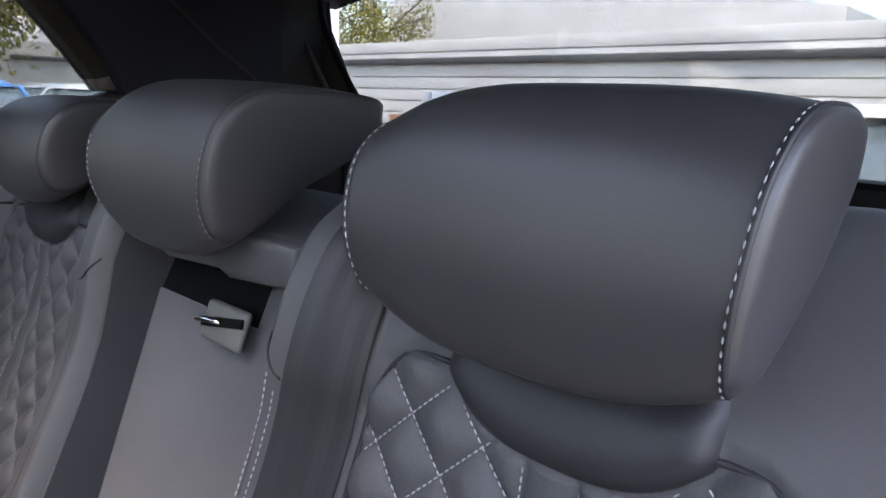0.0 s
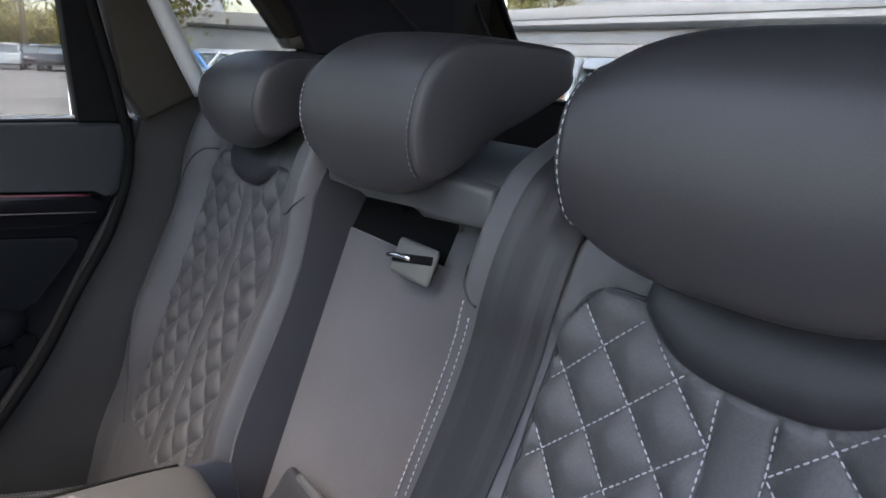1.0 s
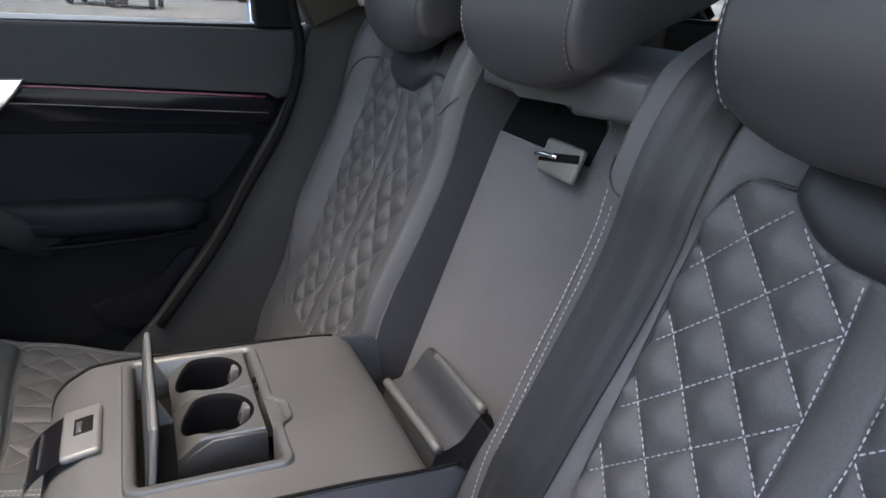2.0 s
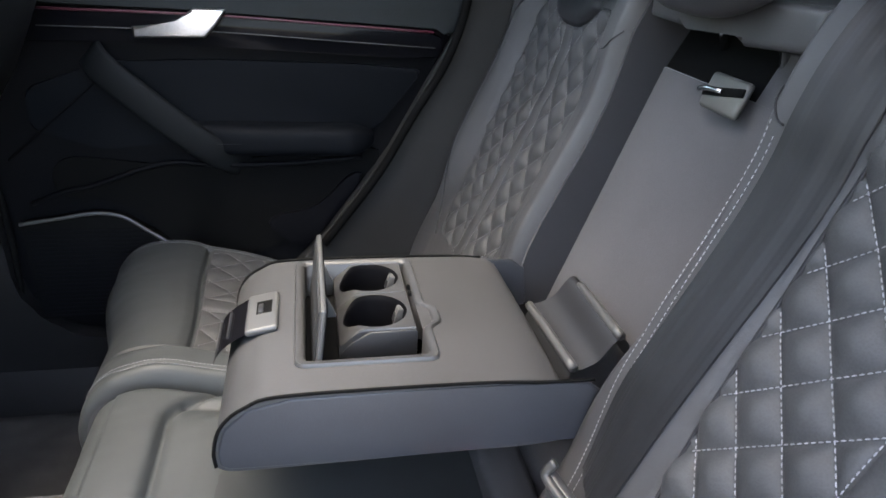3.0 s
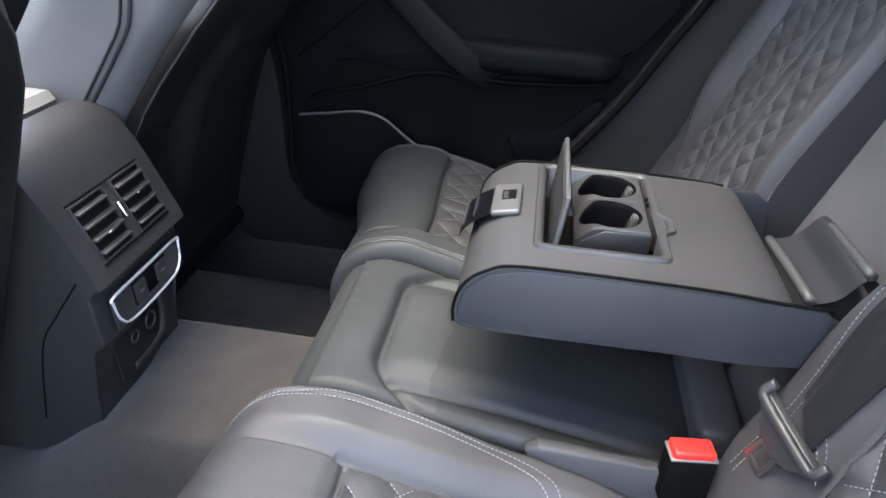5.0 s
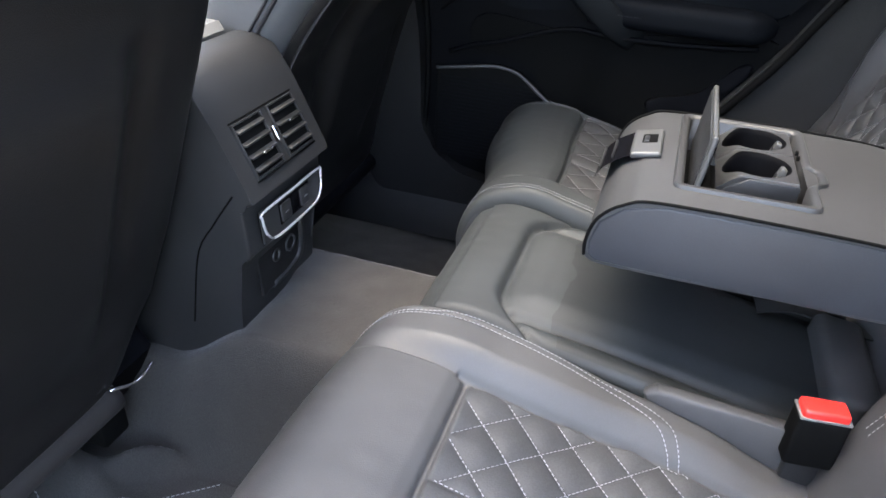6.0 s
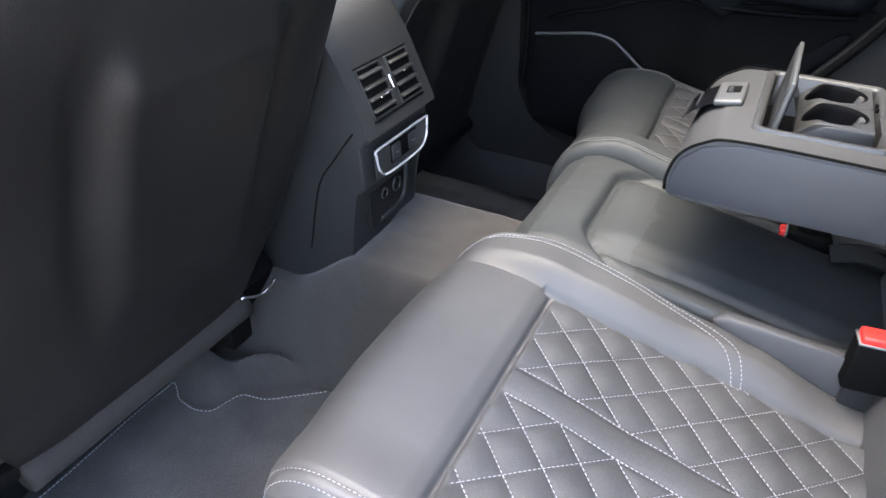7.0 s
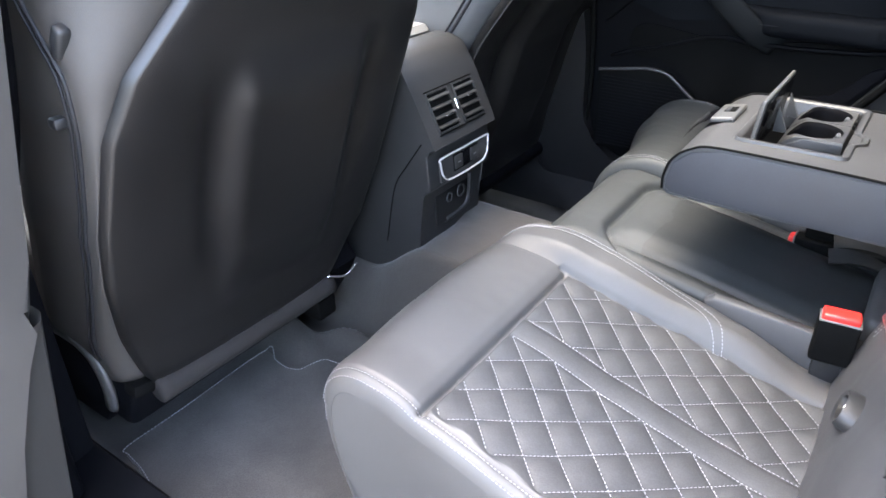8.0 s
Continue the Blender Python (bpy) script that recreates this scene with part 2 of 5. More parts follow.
def prism(bm, poly, a, b, axis="x", bevel=0.0, seg=2):
    """A flat outline pulled along an axis: (y, z) along x, (x, z) along y, (x, y) along z."""
    put = {"x": lambda p, t: (t, p[0], p[1]), "y": lambda p, t: (p[0], t, p[1]), "z": lambda p, t: (p[0], p[1], t)}[axis]
    lo, hi = [bm.verts.new(put(p, a)) for p in poly], [bm.verts.new(put(p, b)) for p in poly]
    faces = [bm.faces.new(lo), bm.faces.new(list(reversed(hi)))]
    k = len(poly)
    for i in range(k):
        faces.append(bm.faces.new((lo[i], hi[i], hi[(i + 1) % k], lo[(i + 1) % k])))
    if bevel:
        bmesh.ops.bevel(bm, geom=list({e for f in faces[:2] for e in f.edges}), offset=bevel, segments=seg, profile=0.5, affect="EDGES", clamp_overlap=True)


def prism_part(name, poly, a, b, mat, parent=None, label="", axis="x", bevel=0.004, seg=2):
    bm = bmesh.new()
    prism(bm, poly, a, b, axis, bevel, seg)
    return part(name, bm, mat, parent, label)


def smooth_line(pts, n, closed=False):
    """A Catmull-Rom line through the points, at n even steps of its length."""
    p = np.asarray(pts, float)
    k = len(p)
    ext = np.vstack([p[-1], p, p[:2]]) if closed else np.vstack([2 * p[0] - p[1], p, 2 * p[-1] - p[-2]])
    fine = []
    for i in range(k if closed else k - 1):
        a, b, c, d = ext[i:i + 4]
        for t in np.linspace(0, 1, 24, endpoint=False):
            fine.append(0.5 * (2 * b + (c - a) * t + (2 * a - 5 * b + 4 * c - d) * t * t + (3 * b - a - 3 * c + d) * t ** 3))
    fine.append(p[0] if closed else p[-1])
    fine = np.array(fine)
    s = np.r_[0, np.cumsum(np.linalg.norm(np.diff(fine, axis=0), axis=1))]
    want = np.linspace(0, s[-1], n + 1 if closed else n)
    out = np.stack([np.interp(want, s, fine[:, c]) for c in range(p.shape[1])], -1)
    return out[:-1] if closed else out


def rounded(poly, r, n=5):
    out = []
    k = len(poly)
    for i in range(k):
        p, a, b = (Vector(poly[j % k]) for j in (i, i - 1, i + 1))
        ra = min(r, (a - p).length * 0.45, (b - p).length * 0.45)
        u, v = p + (a - p).normalized() * ra, p + (b - p).normalized() * ra
        for t in np.linspace(0, 1, n):
            out.append(tuple((1 - t) ** 2 * u + 2 * t * (1 - t) * p + t * t * v))
    return out


def tube_part(name, pts, r, mat, parent=None, label="", sides=8, n=0, closed=False, flat=1.0):
    """A round (or flattened) rod along a line of points."""
    p = smooth_line(pts, n, closed) if n else np.asarray(pts, float)
    k = len(p)
    t = np.roll(p, -1, 0) - np.roll(p, 1, 0) if closed else np.gradient(p, axis=0)
    t /= np.linalg.norm(t, axis=1)[:, None]
    up = np.array((0, 0, 1.0)) if abs(t[0][2]) < 0.9 else np.array((0, 1.0, 0))
    rows = []
    for i in range(k):
        s = np.cross(t[i], up)
        s /= np.linalg.norm(s)
        u = np.cross(s, t[i])
        up = u
        rows.append([p[i] + r * (math.cos(a) * s + flat * math.sin(a) * u) for a in np.linspace(0, 2 * math.pi, sides, endpoint=False)])
    return grid_part(name, rows, mat, parent, label, close_n=closed, close_m=True, caps=not closed)


def stitch_part(name, lines, parent, length=0.0042, gap=0.0022, r=0.0007, mat=None):
    """Rows of short thread stitches along lines of (points, normals)."""
    verts, faces = [], []
    ring = [(0, 1), (1, 0.15), (0, -0.6), (-1, 0.15)]
    for pts, nor in lines:
        pts, nor = np.asarray(pts, float), np.asarray(nor, float)
        if len(pts) < 2:
            continue
        s = np.r_[0, np.cumsum(np.linalg.norm(np.diff(pts, axis=0), axis=1))]
        at = gap / 2
        while at + length < s[-1]:
            a, b = (np.array([np.interp(v, s, pts[:, c]) for c in range(3)]) for v in (at, at + length))
            nn = np.array([np.interp(at + length / 2, s, nor[:, c]) for c in range(3)])
            d = (b - a) / np.linalg.norm(b - a)
            side = np.cross(d, nn)
            side /= np.linalg.norm(side) + 1e-9
            nn = np.cross(side, d)
            base = len(verts)
            for f, k in ((0.0, 0.45), (0.25, 1.0), (0.75, 1.0), (1.0, 0.45)):
                c = a + (b - a) * f + nn * r * (0.3 if k < 1 else 0.7)
                verts += [c + r * k * (u * side + v * nn) for u, v in ring]
            for i in range(3):
                for j in range(4):
                    faces.append((base + 4 * i + j, base + 4 * i + (j + 1) % 4, base + 4 * i + 4 + (j + 1) % 4, base + 4 * i + 4 + j))
            faces += [tuple(base + j for j in range(4)), tuple(base + 12 + j for j in (3, 2, 1, 0))]
            at += length + gap
    return tagged(link_mesh(name, verts, faces, mat or THREAD, parent, "", True), "rows of short light grey thread stitches", kind="stuff")


class Pad:
    """An upholstered pad: a side profile (y, z) swept across x, with rounded side edges and a relief along its normal."""

    def __init__(self, profile, x0, x1, radius, depth, relief, n=120, step=0.005, flip=1, bow=None):
        self.line = smooth_line(profile, n)
        t = np.gradient(self.line, axis=0)
        t /= np.linalg.norm(t, axis=1)[:, None]
        self.nor = np.stack([t[:, 1], -t[:, 0]], -1) * flip
        self.s = np.r_[0, np.cumsum(np.linalg.norm(np.diff(self.line, axis=0), axis=1))]
        def wavy(x, s, y, z, plain=False):
            soft = 0.0011 * noise.noise((x * 13, s * 13, 3.0)) + 0.0005 * noise.noise((x * 42, s * 30, 7.0))
            return soft + (relief(x, s, y, z, True) if plain else relief(x, s, y, z))

        self.bow = bow or (lambda x, y: 0.0)
        self.x0, self.x1, self.radius, self.depth, self.relief, self.step = x0, x1, radius, depth, wavy, step
        self.top, self.lip = int(np.argmax(self.line[:, 1])), int(np.argmax(self.line[:, 0]))

    def s_of(self, z=None, y=None):
        col, v = (1, z) if z is not None else (0, y)
        return float(self.s[np.argmin(abs(self.line[:, col] - v))])

    def inset(self, x):
        e = min(x - self.x0, self.x1 - x)
        if e >= self.radius:
            return 0.0
        return self.radius - math.sqrt(max(0.0, self.radius ** 2 - (self.radius - e) ** 2))

    def at(self, x, s, lift=0.0):
        y, z = (np.interp(s, self.s, self.line[:, c]) for c in (0, 1))
        ny, nz = (np.interp(s, self.s, self.nor[:, c]) for c in (0, 1))
        h = self.relief(x, s, y, z) - self.inset(x) + lift
        return np.array((x, y + ny * h + self.bow(x, y), z + nz * h)), np.array((0.0, ny, nz))

    def mesh(self, name, mat, parent, label="", centre=None, within=None):
        """The pad's surface; faces for which within(x, s) holds take the centre material."""
        cols = [(self.x0 + 0.024, self.depth), (self.x0 + 0.010, self.depth * 0.5 + self.radius * 0.5)] if self.depth > self.radius else []
        cols += [(self.x0 + self.radius * (1 - math.cos(a)), self.radius * (1 - math.sin(a))) for a in np.linspace(0, math.pi / 2, 8)]
        flat = [(x, 0.0) for x in np.linspace(self.x0 + self.radius, self.x1 - self.radius, max(2, int((self.x1 - self.x0 - 2 * self.radius) / self.step)))[1:-1]]
        right = [(self.x0 + self.x1 - x, d) for x, d in reversed(cols)]
        P = []
        for x, d in cols + flat + right:
            row = []
            for i, s in enumerate(self.s):
                y, z = self.line[i]
                ny, nz = self.nor[i]
                h = self.relief(x, s, y, z) * max(0.0, 1 - d / max(self.radius, 1e-6)) - d
                row.append((x, y + ny * h + self.bow(x, y), z + nz * h))
            P.append(row)
        ob = grid_part(name, P, mat, parent, label)
        if centre:
            ob.data.materials.append(centre)
            xs_ = [c[0] for c in cols + flat + right]
            m = len(self.s)
            for f in ob.data.polygons:
                i, j = divmod(min(f.vertices), m)
                if within(xs_[i], self.s[j]):
                    f.material_index = 1
        return ob


def ramp01(v, a, b):
    t = min(1.0, max(0.0, (v - a) / (b - a)))
    return t * t * (3 - 2 * t)


def quilt_relief(a, s, q, strip, height=0.0140, soft=0.0110):
    """Height of diamond quilting, alike on both sides of a plain strip; a across, s along, q the phases and pitches of the diagonals."""
    e = abs(a)
    if e < strip:
        return 0.006 * (1 - math.exp(-((strip - e) / 0.006)))
    h = 1.0
    for g, start, pitch in ((e + s, q[0], q[1]), (e - s, q[2], q[3])):
        d = abs(((g - start) / pitch + 0.5) % 1.0 - 0.5) * pitch / 1.414
        h *= 1 - math.exp(-d / soft)
    return height * h * (1 - math.exp(-(e - strip) / 0.006))


def quilt_lines(pad, xc, m, inside, strip, s_lo, s_hi, a_max, way=1):
    """The stitch lines of the quilting: two families of diagonals and the strip's borders."""
    fam = ([], [])

    def add(which, pts):
        run = []
        for a, s in pts:
            if s_lo < s < s_hi and inside(a, s):
                run.append(pad.at(xc + m * a, s, 0.0009))
            else:
                if len(run) > 2:
                    fam[which].append(run)
                run = []
        if len(run) > 2:
            fam[which].append(run)

    across = np.arange(strip + 0.002, a_max + 0.002, 0.0025)
    u0, du, v0, dv = pad.q
    for side in (1, -1):
        for k in range(-30, 31):
            add(0 if side * way < 0 else 1, [(side * e, u0 + k * du - e) for e in across])
            add(0 if side * way > 0 else 1, [(side * e, e - v0 - k * dv) for e in across])
        add(0, [(side * (strip + 0.001), s) for s in np.arange(s_lo, s_hi, 0.004)])
    return [[(np.array([p for p, _ in r]), np.array([q for _, q in r])) for r in f] for f in fam]


def slant_relief(a, s, fams, strip, height, soft=0.0110):
    """Height of diamond quilting whose two families of lines lean alike on both sides of a plain strip."""
    e = abs(a)
    if e < strip:
        return 0.006 * (1 - math.exp(-((strip - e) / 0.006)))
    h = 1.0
    for slope, start, pitch in fams[0 if a > 0 else 1]:
        d = abs(((s - slope * a - start) / pitch + 0.5) % 1.0 - 0.5) * pitch / math.hypot(1, slope)
        h *= 1 - math.exp(-d / soft)
    return height * h * (1 - math.exp(-(e - strip) / 0.006))


def slant_lines(pad, xc, m, inside, fams, strip, s_lo, s_hi, a_max):
    """The stitch lines of that quilting: steep lines with the strip's borders, and cross lines."""
    out = ([], [])

    def add(which, pts):
        run = []
        for a, s in list(pts) + [(None, None)]:
            if a is not None and s_lo < s < s_hi and inside(a, s):
                run.append(pad.at(xc + m * a, s, 0.0009))
            else:
                if len(run) > 2:
                    out[which].append((np.array([p for p, _ in run]), np.array([q for _, q in run])))
                run = []

    for n, side in enumerate((1, -1)):
        across = [side * e for e in np.arange(strip + 0.002, a_max, 0.0025)]
        for f, (slope, start, pitch) in enumerate(fams[n]):
            for k in range(-12, 13):
                add(f, [(a, start + k * pitch + slope * a) for a in across])
        add(0, [(side * (strip + 0.001), s) for s in np.arange(s_lo, s_hi, 0.004)])
    return out


# ---------- car shell (setting) ----------
def floor_height(x, y):
    tunnel = 0.262 * (1 - ramp01(abs(x), 0.135, 0.235 if x < 0 else 0.20))
    tunnel *= 1 - 0.38 * ramp01(y, 0.80, 0.98) * ramp01(0.06 - x, 0.0, 0.05)
    toe = 0.30 * ramp01(y, 1.95, 2.2)
    riser = 0.16 * (1 - ramp01(y, 0.40, 0.50))
    hump = 0.085 * math.exp(-(abs((x + 0.315) / 0.036) ** 2.4) - abs((y - 1.085) / 0.072) ** 2.4)
    along, off = (x + 0.243) * 0.45 - (y - 0.968) * 0.89, (x + 0.243) * 0.89 + (y - 0.968) * 0.45
    hump += 0.052 * math.exp(-(abs(off / 0.019) ** 2.4) - (along / 0.070) ** 2)
    return max(tunnel * (1 - 0.55 * ramp01(y, 1.3, 2.0)), riser, hump) + toe + 0.0015 * noise.noise((x * 25, y * 25, 0))


P = [[(x, y, floor_height(x, y)) for y in np.linspace(-0.1, 2.25, 260)] for x in np.linspace(-0.80, 0.80, 230)]
tagged(grid_part("floor", P, CARPET), "dark grey carpeted car floor with a centre tunnel", "floor", kind="structure")

# roof: headliner with a long glass panel
def roof_z(x, y):
    return 1.44 - 0.07 * (x / 0.75) ** 2 - 0.10 * ramp01(y, 1.2, 1.9) - 0.02 * ramp01(-y, 0.5, 1.1)


bm = bmesh.new()
xs, ys = [-0.76, -0.60, -0.44, -0.20, 0.0, 0.20, 0.44, 0.60, 0.76], [-1.02, -0.8, -0.6, -0.4, -0.18, -0.11, 0.07, 0.9, 1.30, 1.5, 1.75]
for i in range(8):
    for j in range(10):
        if -0.44 <= xs[i] < 0.44 and 0.07 <= ys[j] < 1.50:
            continue
        q = [(xs[i], ys[j]), (xs[i + 1], ys[j]), (xs[i + 1], ys[j + 1]), (xs[i], ys[j + 1])]
        lo_, hi_ = [bm.verts.new((x, y, roof_z(x, y))) for x, y in q], [bm.verts.new((x, y, roof_z(x, y) + 0.05)) for x, y in q]
        bm.faces.new(lo_), bm.faces.new(list(reversed(hi_)))
        for k in range(4):
            bm.faces.new((lo_[k], hi_[k], hi_[(k + 1) % 4], lo_[(k + 1) % 4]))
bmesh.ops.remove_doubles(bm, verts=bm.verts, dist=0.0005)
tagged(part("ceiling", bm, HEADLINER), "black cloth headliner round a glass roof", "ceiling", kind="structure")
tagged(box_part("window_roof", (0.90, 1.46, 0.004), pose(0, 0.79, 1.478), ROOF_GLASS, bevel=0), "clear glass roof panel", "window", kind="structure")

# right-hand wall behind the door: lower trim and pillars
WX0, WX1 = 0.70, 0.79
wall_right = tagged(prism_part("wall_right", [(-1.04, 0.1), (0.30, 0.1), (0.27, 0.33), (0.18, 0.43), (0.042, 0.62), (-0.100, 0.88), (-0.130, 1.00), (-0.225, 1.045), (-0.465, 1.135), (-1.04, 1.12)], WX0, WX1, PILLAR, bevel=0.006),
                    "dark plastic and cloth side trim behind the rear door", "wall", kind="structure")
prism_part("pillar_trim", [(-0.06, 1.42), (-0.085, 1.20), (-0.105, 1.06), (-0.138, 1.0), (-0.235, 1.045), (-0.165, 1.21), (-0.10, 1.42)], 0.675, 0.76, WARM_TRIM, wall_right, "brown-grey curved pillar trim", bevel=0.008, seg=3)
prism_part("rear_pillar", [(-0.462, 1.130), (-0.428, 1.197), (-0.365, 1.285), (-0.30, 1.42), (-0.80, 1.42), (-0.80, 1.122)], 0.665, 0.76, HEADLINER, wall_right, "wide black rear pillar trim", bevel=0.006)
# one trim reveal in two colours: lit lower end painted pale, upper end dark
prism_part("pillar_reveal", [(-0.431, 1.137), (-0.418, 1.155), (-0.500, 1.18), (-0.510, 1.137)], 0.700, 0.762, PALE_TRIM, wall_right, "lower reveal of the rear pillar, pale grey where lit", bevel=0.003)
prism_part("pillar_reveal", [(-0.4175, 1.156), (-0.381, 1.207), (-0.305, 1.30), (-0.255, 1.42), (-0.36, 1.42), (-0.499, 1.181)], 0.700, 0.762, WARM_TRIM, wall_right, "upper reveal of the rear pillar, dark where unlit", bevel=0.003)
tube_part("pillar_crease", [(0.666, -0.490, 1.36), (0.666, -0.551, 1.307), (0.666, -0.640, 1.235), (0.666, -0.73, 1.17)], 0.008, PILLAR, wall_right, "soft raised crease in the pillar trim", n=20, flat=0.5)
prism_part("roof_rail", [(-0.30, 1.37), (1.75, 1.37), (1.75, 1.46), (-0.30, 1.46)], 0.70, 0.78, HEADLINER, wall_right, bevel=0.006)
prism_part("rear_pillar", [(-0.802, 1.115), (-0.802, 1.42), (-0.945, 1.42), (-0.945, 1.115)], 0.715, 0.785, PILLAR, wall_right, bevel=0.006)
tube_part("seal", [(0.688, 0.185, 0.41), (0.688, 0.069, 0.568), (0.688, -0.002, 0.693), (0.688, -0.073, 0.816), (0.688, -0.109, 0.94), (0.688, -0.097, 1.04), (0.688, -0.045, 1.3)], 0.009, RUBBER, wall_right, n=40)
tube_part("chrome_edge", [(0.668, -0.238, 1.05), (0.668, -0.2, 1.13), (0.668, -0.15, 1.25), (0.668, -0.11, 1.38)], 0.017, STRIP_GREY, wall_right, n=20)
tagged(prism_part("window_quarter", [(-0.235, 1.045), (-0.47, 1.137), (-0.30, 1.40), (-0.10, 1.40)], 0.735, 0.739, GLASS, bevel=0), "clear rear quarter window", "window", kind="structure")

tagged(prism_part("body_side_right", [(-1.06, -0.1), (0.95, -0.1), (0.95, 0.97), (-0.14, 0.99), (-0.10, 1.10), (-0.04, 1.42), (-0.12, 1.42), (-0.25, 1.06), (-0.52, 1.10), (-0.34, 1.44), (-1.06, 1.44)], 0.80, 0.84, PAINT, bevel=0), "grey painted outer body side", "car body", kind="structure")
# tailgate with the rear window
tail = tagged(prism_part("wall_rear", [(-0.79, 0.1), (0.79, 0.1), (0.79, 1.05), (-0.79, 1.05)], -1.06, -1.0, PILLAR, axis="y"), "dark tailgate trim under the rear window", "wall", kind="structure")
for sx in (-1, 1):
    prism_part("tailgate_pillar", [(sx * 0.525, 1.052), (sx * 0.80, 1.052), (sx * 0.80, 1.46), (sx * 0.70, 1.46), (sx * 0.732, 1.37), (sx * 0.72, 1.29), (sx * 0.648, 1.176), (sx * 0.548, 1.078)], -0.972, -0.95, PILLAR, tail, axis="y", bevel=0.008)
    tube_part("seal", [(sx * 0.50, -0.94, 1.06), (sx * 0.60, -0.94, 1.16), (sx * 0.695, -0.94, 1.29), (sx * 0.715, -0.94, 1.37), (sx * 0.68, -0.94, 1.44)], 0.008, RUBBER, tail, n=30)
    tube_part("seal", [(sx * 0.56, -0.90, 1.06), (sx * 0.65, -0.90, 1.17), (sx * 0.735, -0.90, 1.29), (sx * 0.755, -0.90, 1.44)], 0.006, PLASTIC_GREY, tail, n=30)
prism_part("header", [(-0.80, 1.40), (0.80, 1.40), (0.80, 1.47), (-0.80, 1.47)], -1.03, -0.97, PILLAR, tail, axis="y")
rear_glass = tagged(box_part("window_rear", (1.44, 0.004, 0.40), pose(0, -1.0, 1.24), GLASS, bevel=0), "clear rear window", "window", kind="structure")
rear_glass.visible_shadow = False

# load floor
tagged(box_part("trunk_floor", (1.40, 0.66, 0.03), pose(0, -0.70, 0.50), FELT_DARK), "dark felt load floor behind the seats", "floor", kind="structure")

# left side: sill, middle pillar, rear quarter, rail
wall_left = tagged(prism_part("wall_left", [(-1.04, 0.1), (-0.10, 0.1), (-0.16, 0.45), (-0.34, 0.80), (-0.42, 1.05), (-0.42, 1.12), (-1.04, 1.12)], -0.80, -0.73, PILLAR), "dark side trim behind the open door", "wall", kind="structure")
prism_part("rear_pillar", [(-0.45, 1.11), (-0.28, 1.42), (-1.04, 1.42), (-1.04, 1.11)], -0.79, -0.70, HEADLINER, wall_left)
prism_part("roof_rail", [(-0.30, 1.37), (1.75, 1.37), (1.75, 1.46), (-0.30, 1.46)], -0.84, -0.72, HEADLINER, wall_left)
prism_part("sill", [(-1.10, -0.14), (-0.80, -0.14), (-0.78, 0.05), (-0.80, 0.09), (-1.02, 0.06), (-1.08, 0.0)], -0.05, 2.2, PLASTIC, wall_left, axis="y", bevel=0.01)
rows = []
for z, ya, yb, xi in smooth_line([(0.05, 0.985, 1.13, -0.864), (0.20, 0.99, 1.125, -0.862), (0.32, 1.0, 1.115, -0.846), (0.50, 0.99, 1.10, -0.842), (0.72, 0.935, 1.09, -0.800), (0.90, 0.91, 1.08, -0.778), (1.15, 0.885, 1.07, -0.768), (1.40, 0.86, 1.06, -0.762)], 40):
    r = 0.014
    rows.append([(-0.94, ya, z), (xi - r, ya, z), (xi - r * 0.3, ya + r * 0.3, z), (xi, ya + r, z), (xi, yb - r, z), (xi - r * 0.3, yb - r * 0.3, z), (xi - r, yb, z), (-0.94, yb, z)])
pillar_mid = tagged(grid_part("pillar_left", rows, PLASTIC, close_m=True, caps=True, sharp=50), "dark plastic middle door pillar", "pillar", kind="structure")
prism_part("jamb", [(-0.754, 1.20), (-0.827, 0.876), (-0.884, 0.593), (-0.898, 0.527), (-0.914, 0.500), (-0.926, 0.45), (-0.964, 0.349), (-1.03, 0.05), (-1.12, 0.05), (-1.12, 1.20)], 0.84, 0.90, PALE_TRIM, pillar_mid, "pale grey door jamb", axis="y", bevel=0.012, seg=3)
prism_part("jamb", [(-0.886, 0.515), (-0.930, 0.219), (-0.95, 0.05), (-1.06, 0.05), (-1.06, 0.485), (-0.90, 0.495)], 0.85, 0.90, JAMB, pillar_mid, "dark lower jamb", axis="y", bevel=0.012, seg=3)
box_part("belt_anchor", (0.020, 0.020, 0.045), pose(-0.765, 0.86, 0.825, 30), PLASTIC_GREY, pillar_mid, "grey belt anchor", bevel=0.007, seg=3)
box_part("catch", (0.022, 0.02, 0.016), pose(-0.775, 0.90, 0.722), PLASTIC_GREY, pillar_mid, "grey catch", bevel=0.005)
tagged(prism_part("pillar_right", [(0.93, 0.05), (1.10, 0.05), (1.06, 1.40), (0.90, 1.40)], 0.745, 0.83, PLASTIC, bevel=0.02, seg=3), "dark plastic middle door pillar", "pillar", kind="structure")

# rear door on the near side, swung wide open
open_door = tagged(prism_part("door_2", [(0.0, 0.10), (1.02, 0.30), (1.10, 0.55), (1.08, 0.99), (0.0, 0.99)], -0.05, 0.05, PLASTIC, bevel=0.012), "black rear door standing wide open", "door", kind="structure")
prism_part("window_frame", [(0.0, 0.992), (0.0, 1.40), (0.06, 1.43), (0.75, 1.40), (1.08, 1.02), (1.08, 0.992), (1.02, 0.992), (0.71, 1.35), (0.06, 1.38), (0.06, 0.992)], -0.02, 0.02, RUBBER, open_door, "black window frame", bevel=0)
open_door.matrix_world = pose(-1.00, 1.03, 0.0, 0, 0, 112)

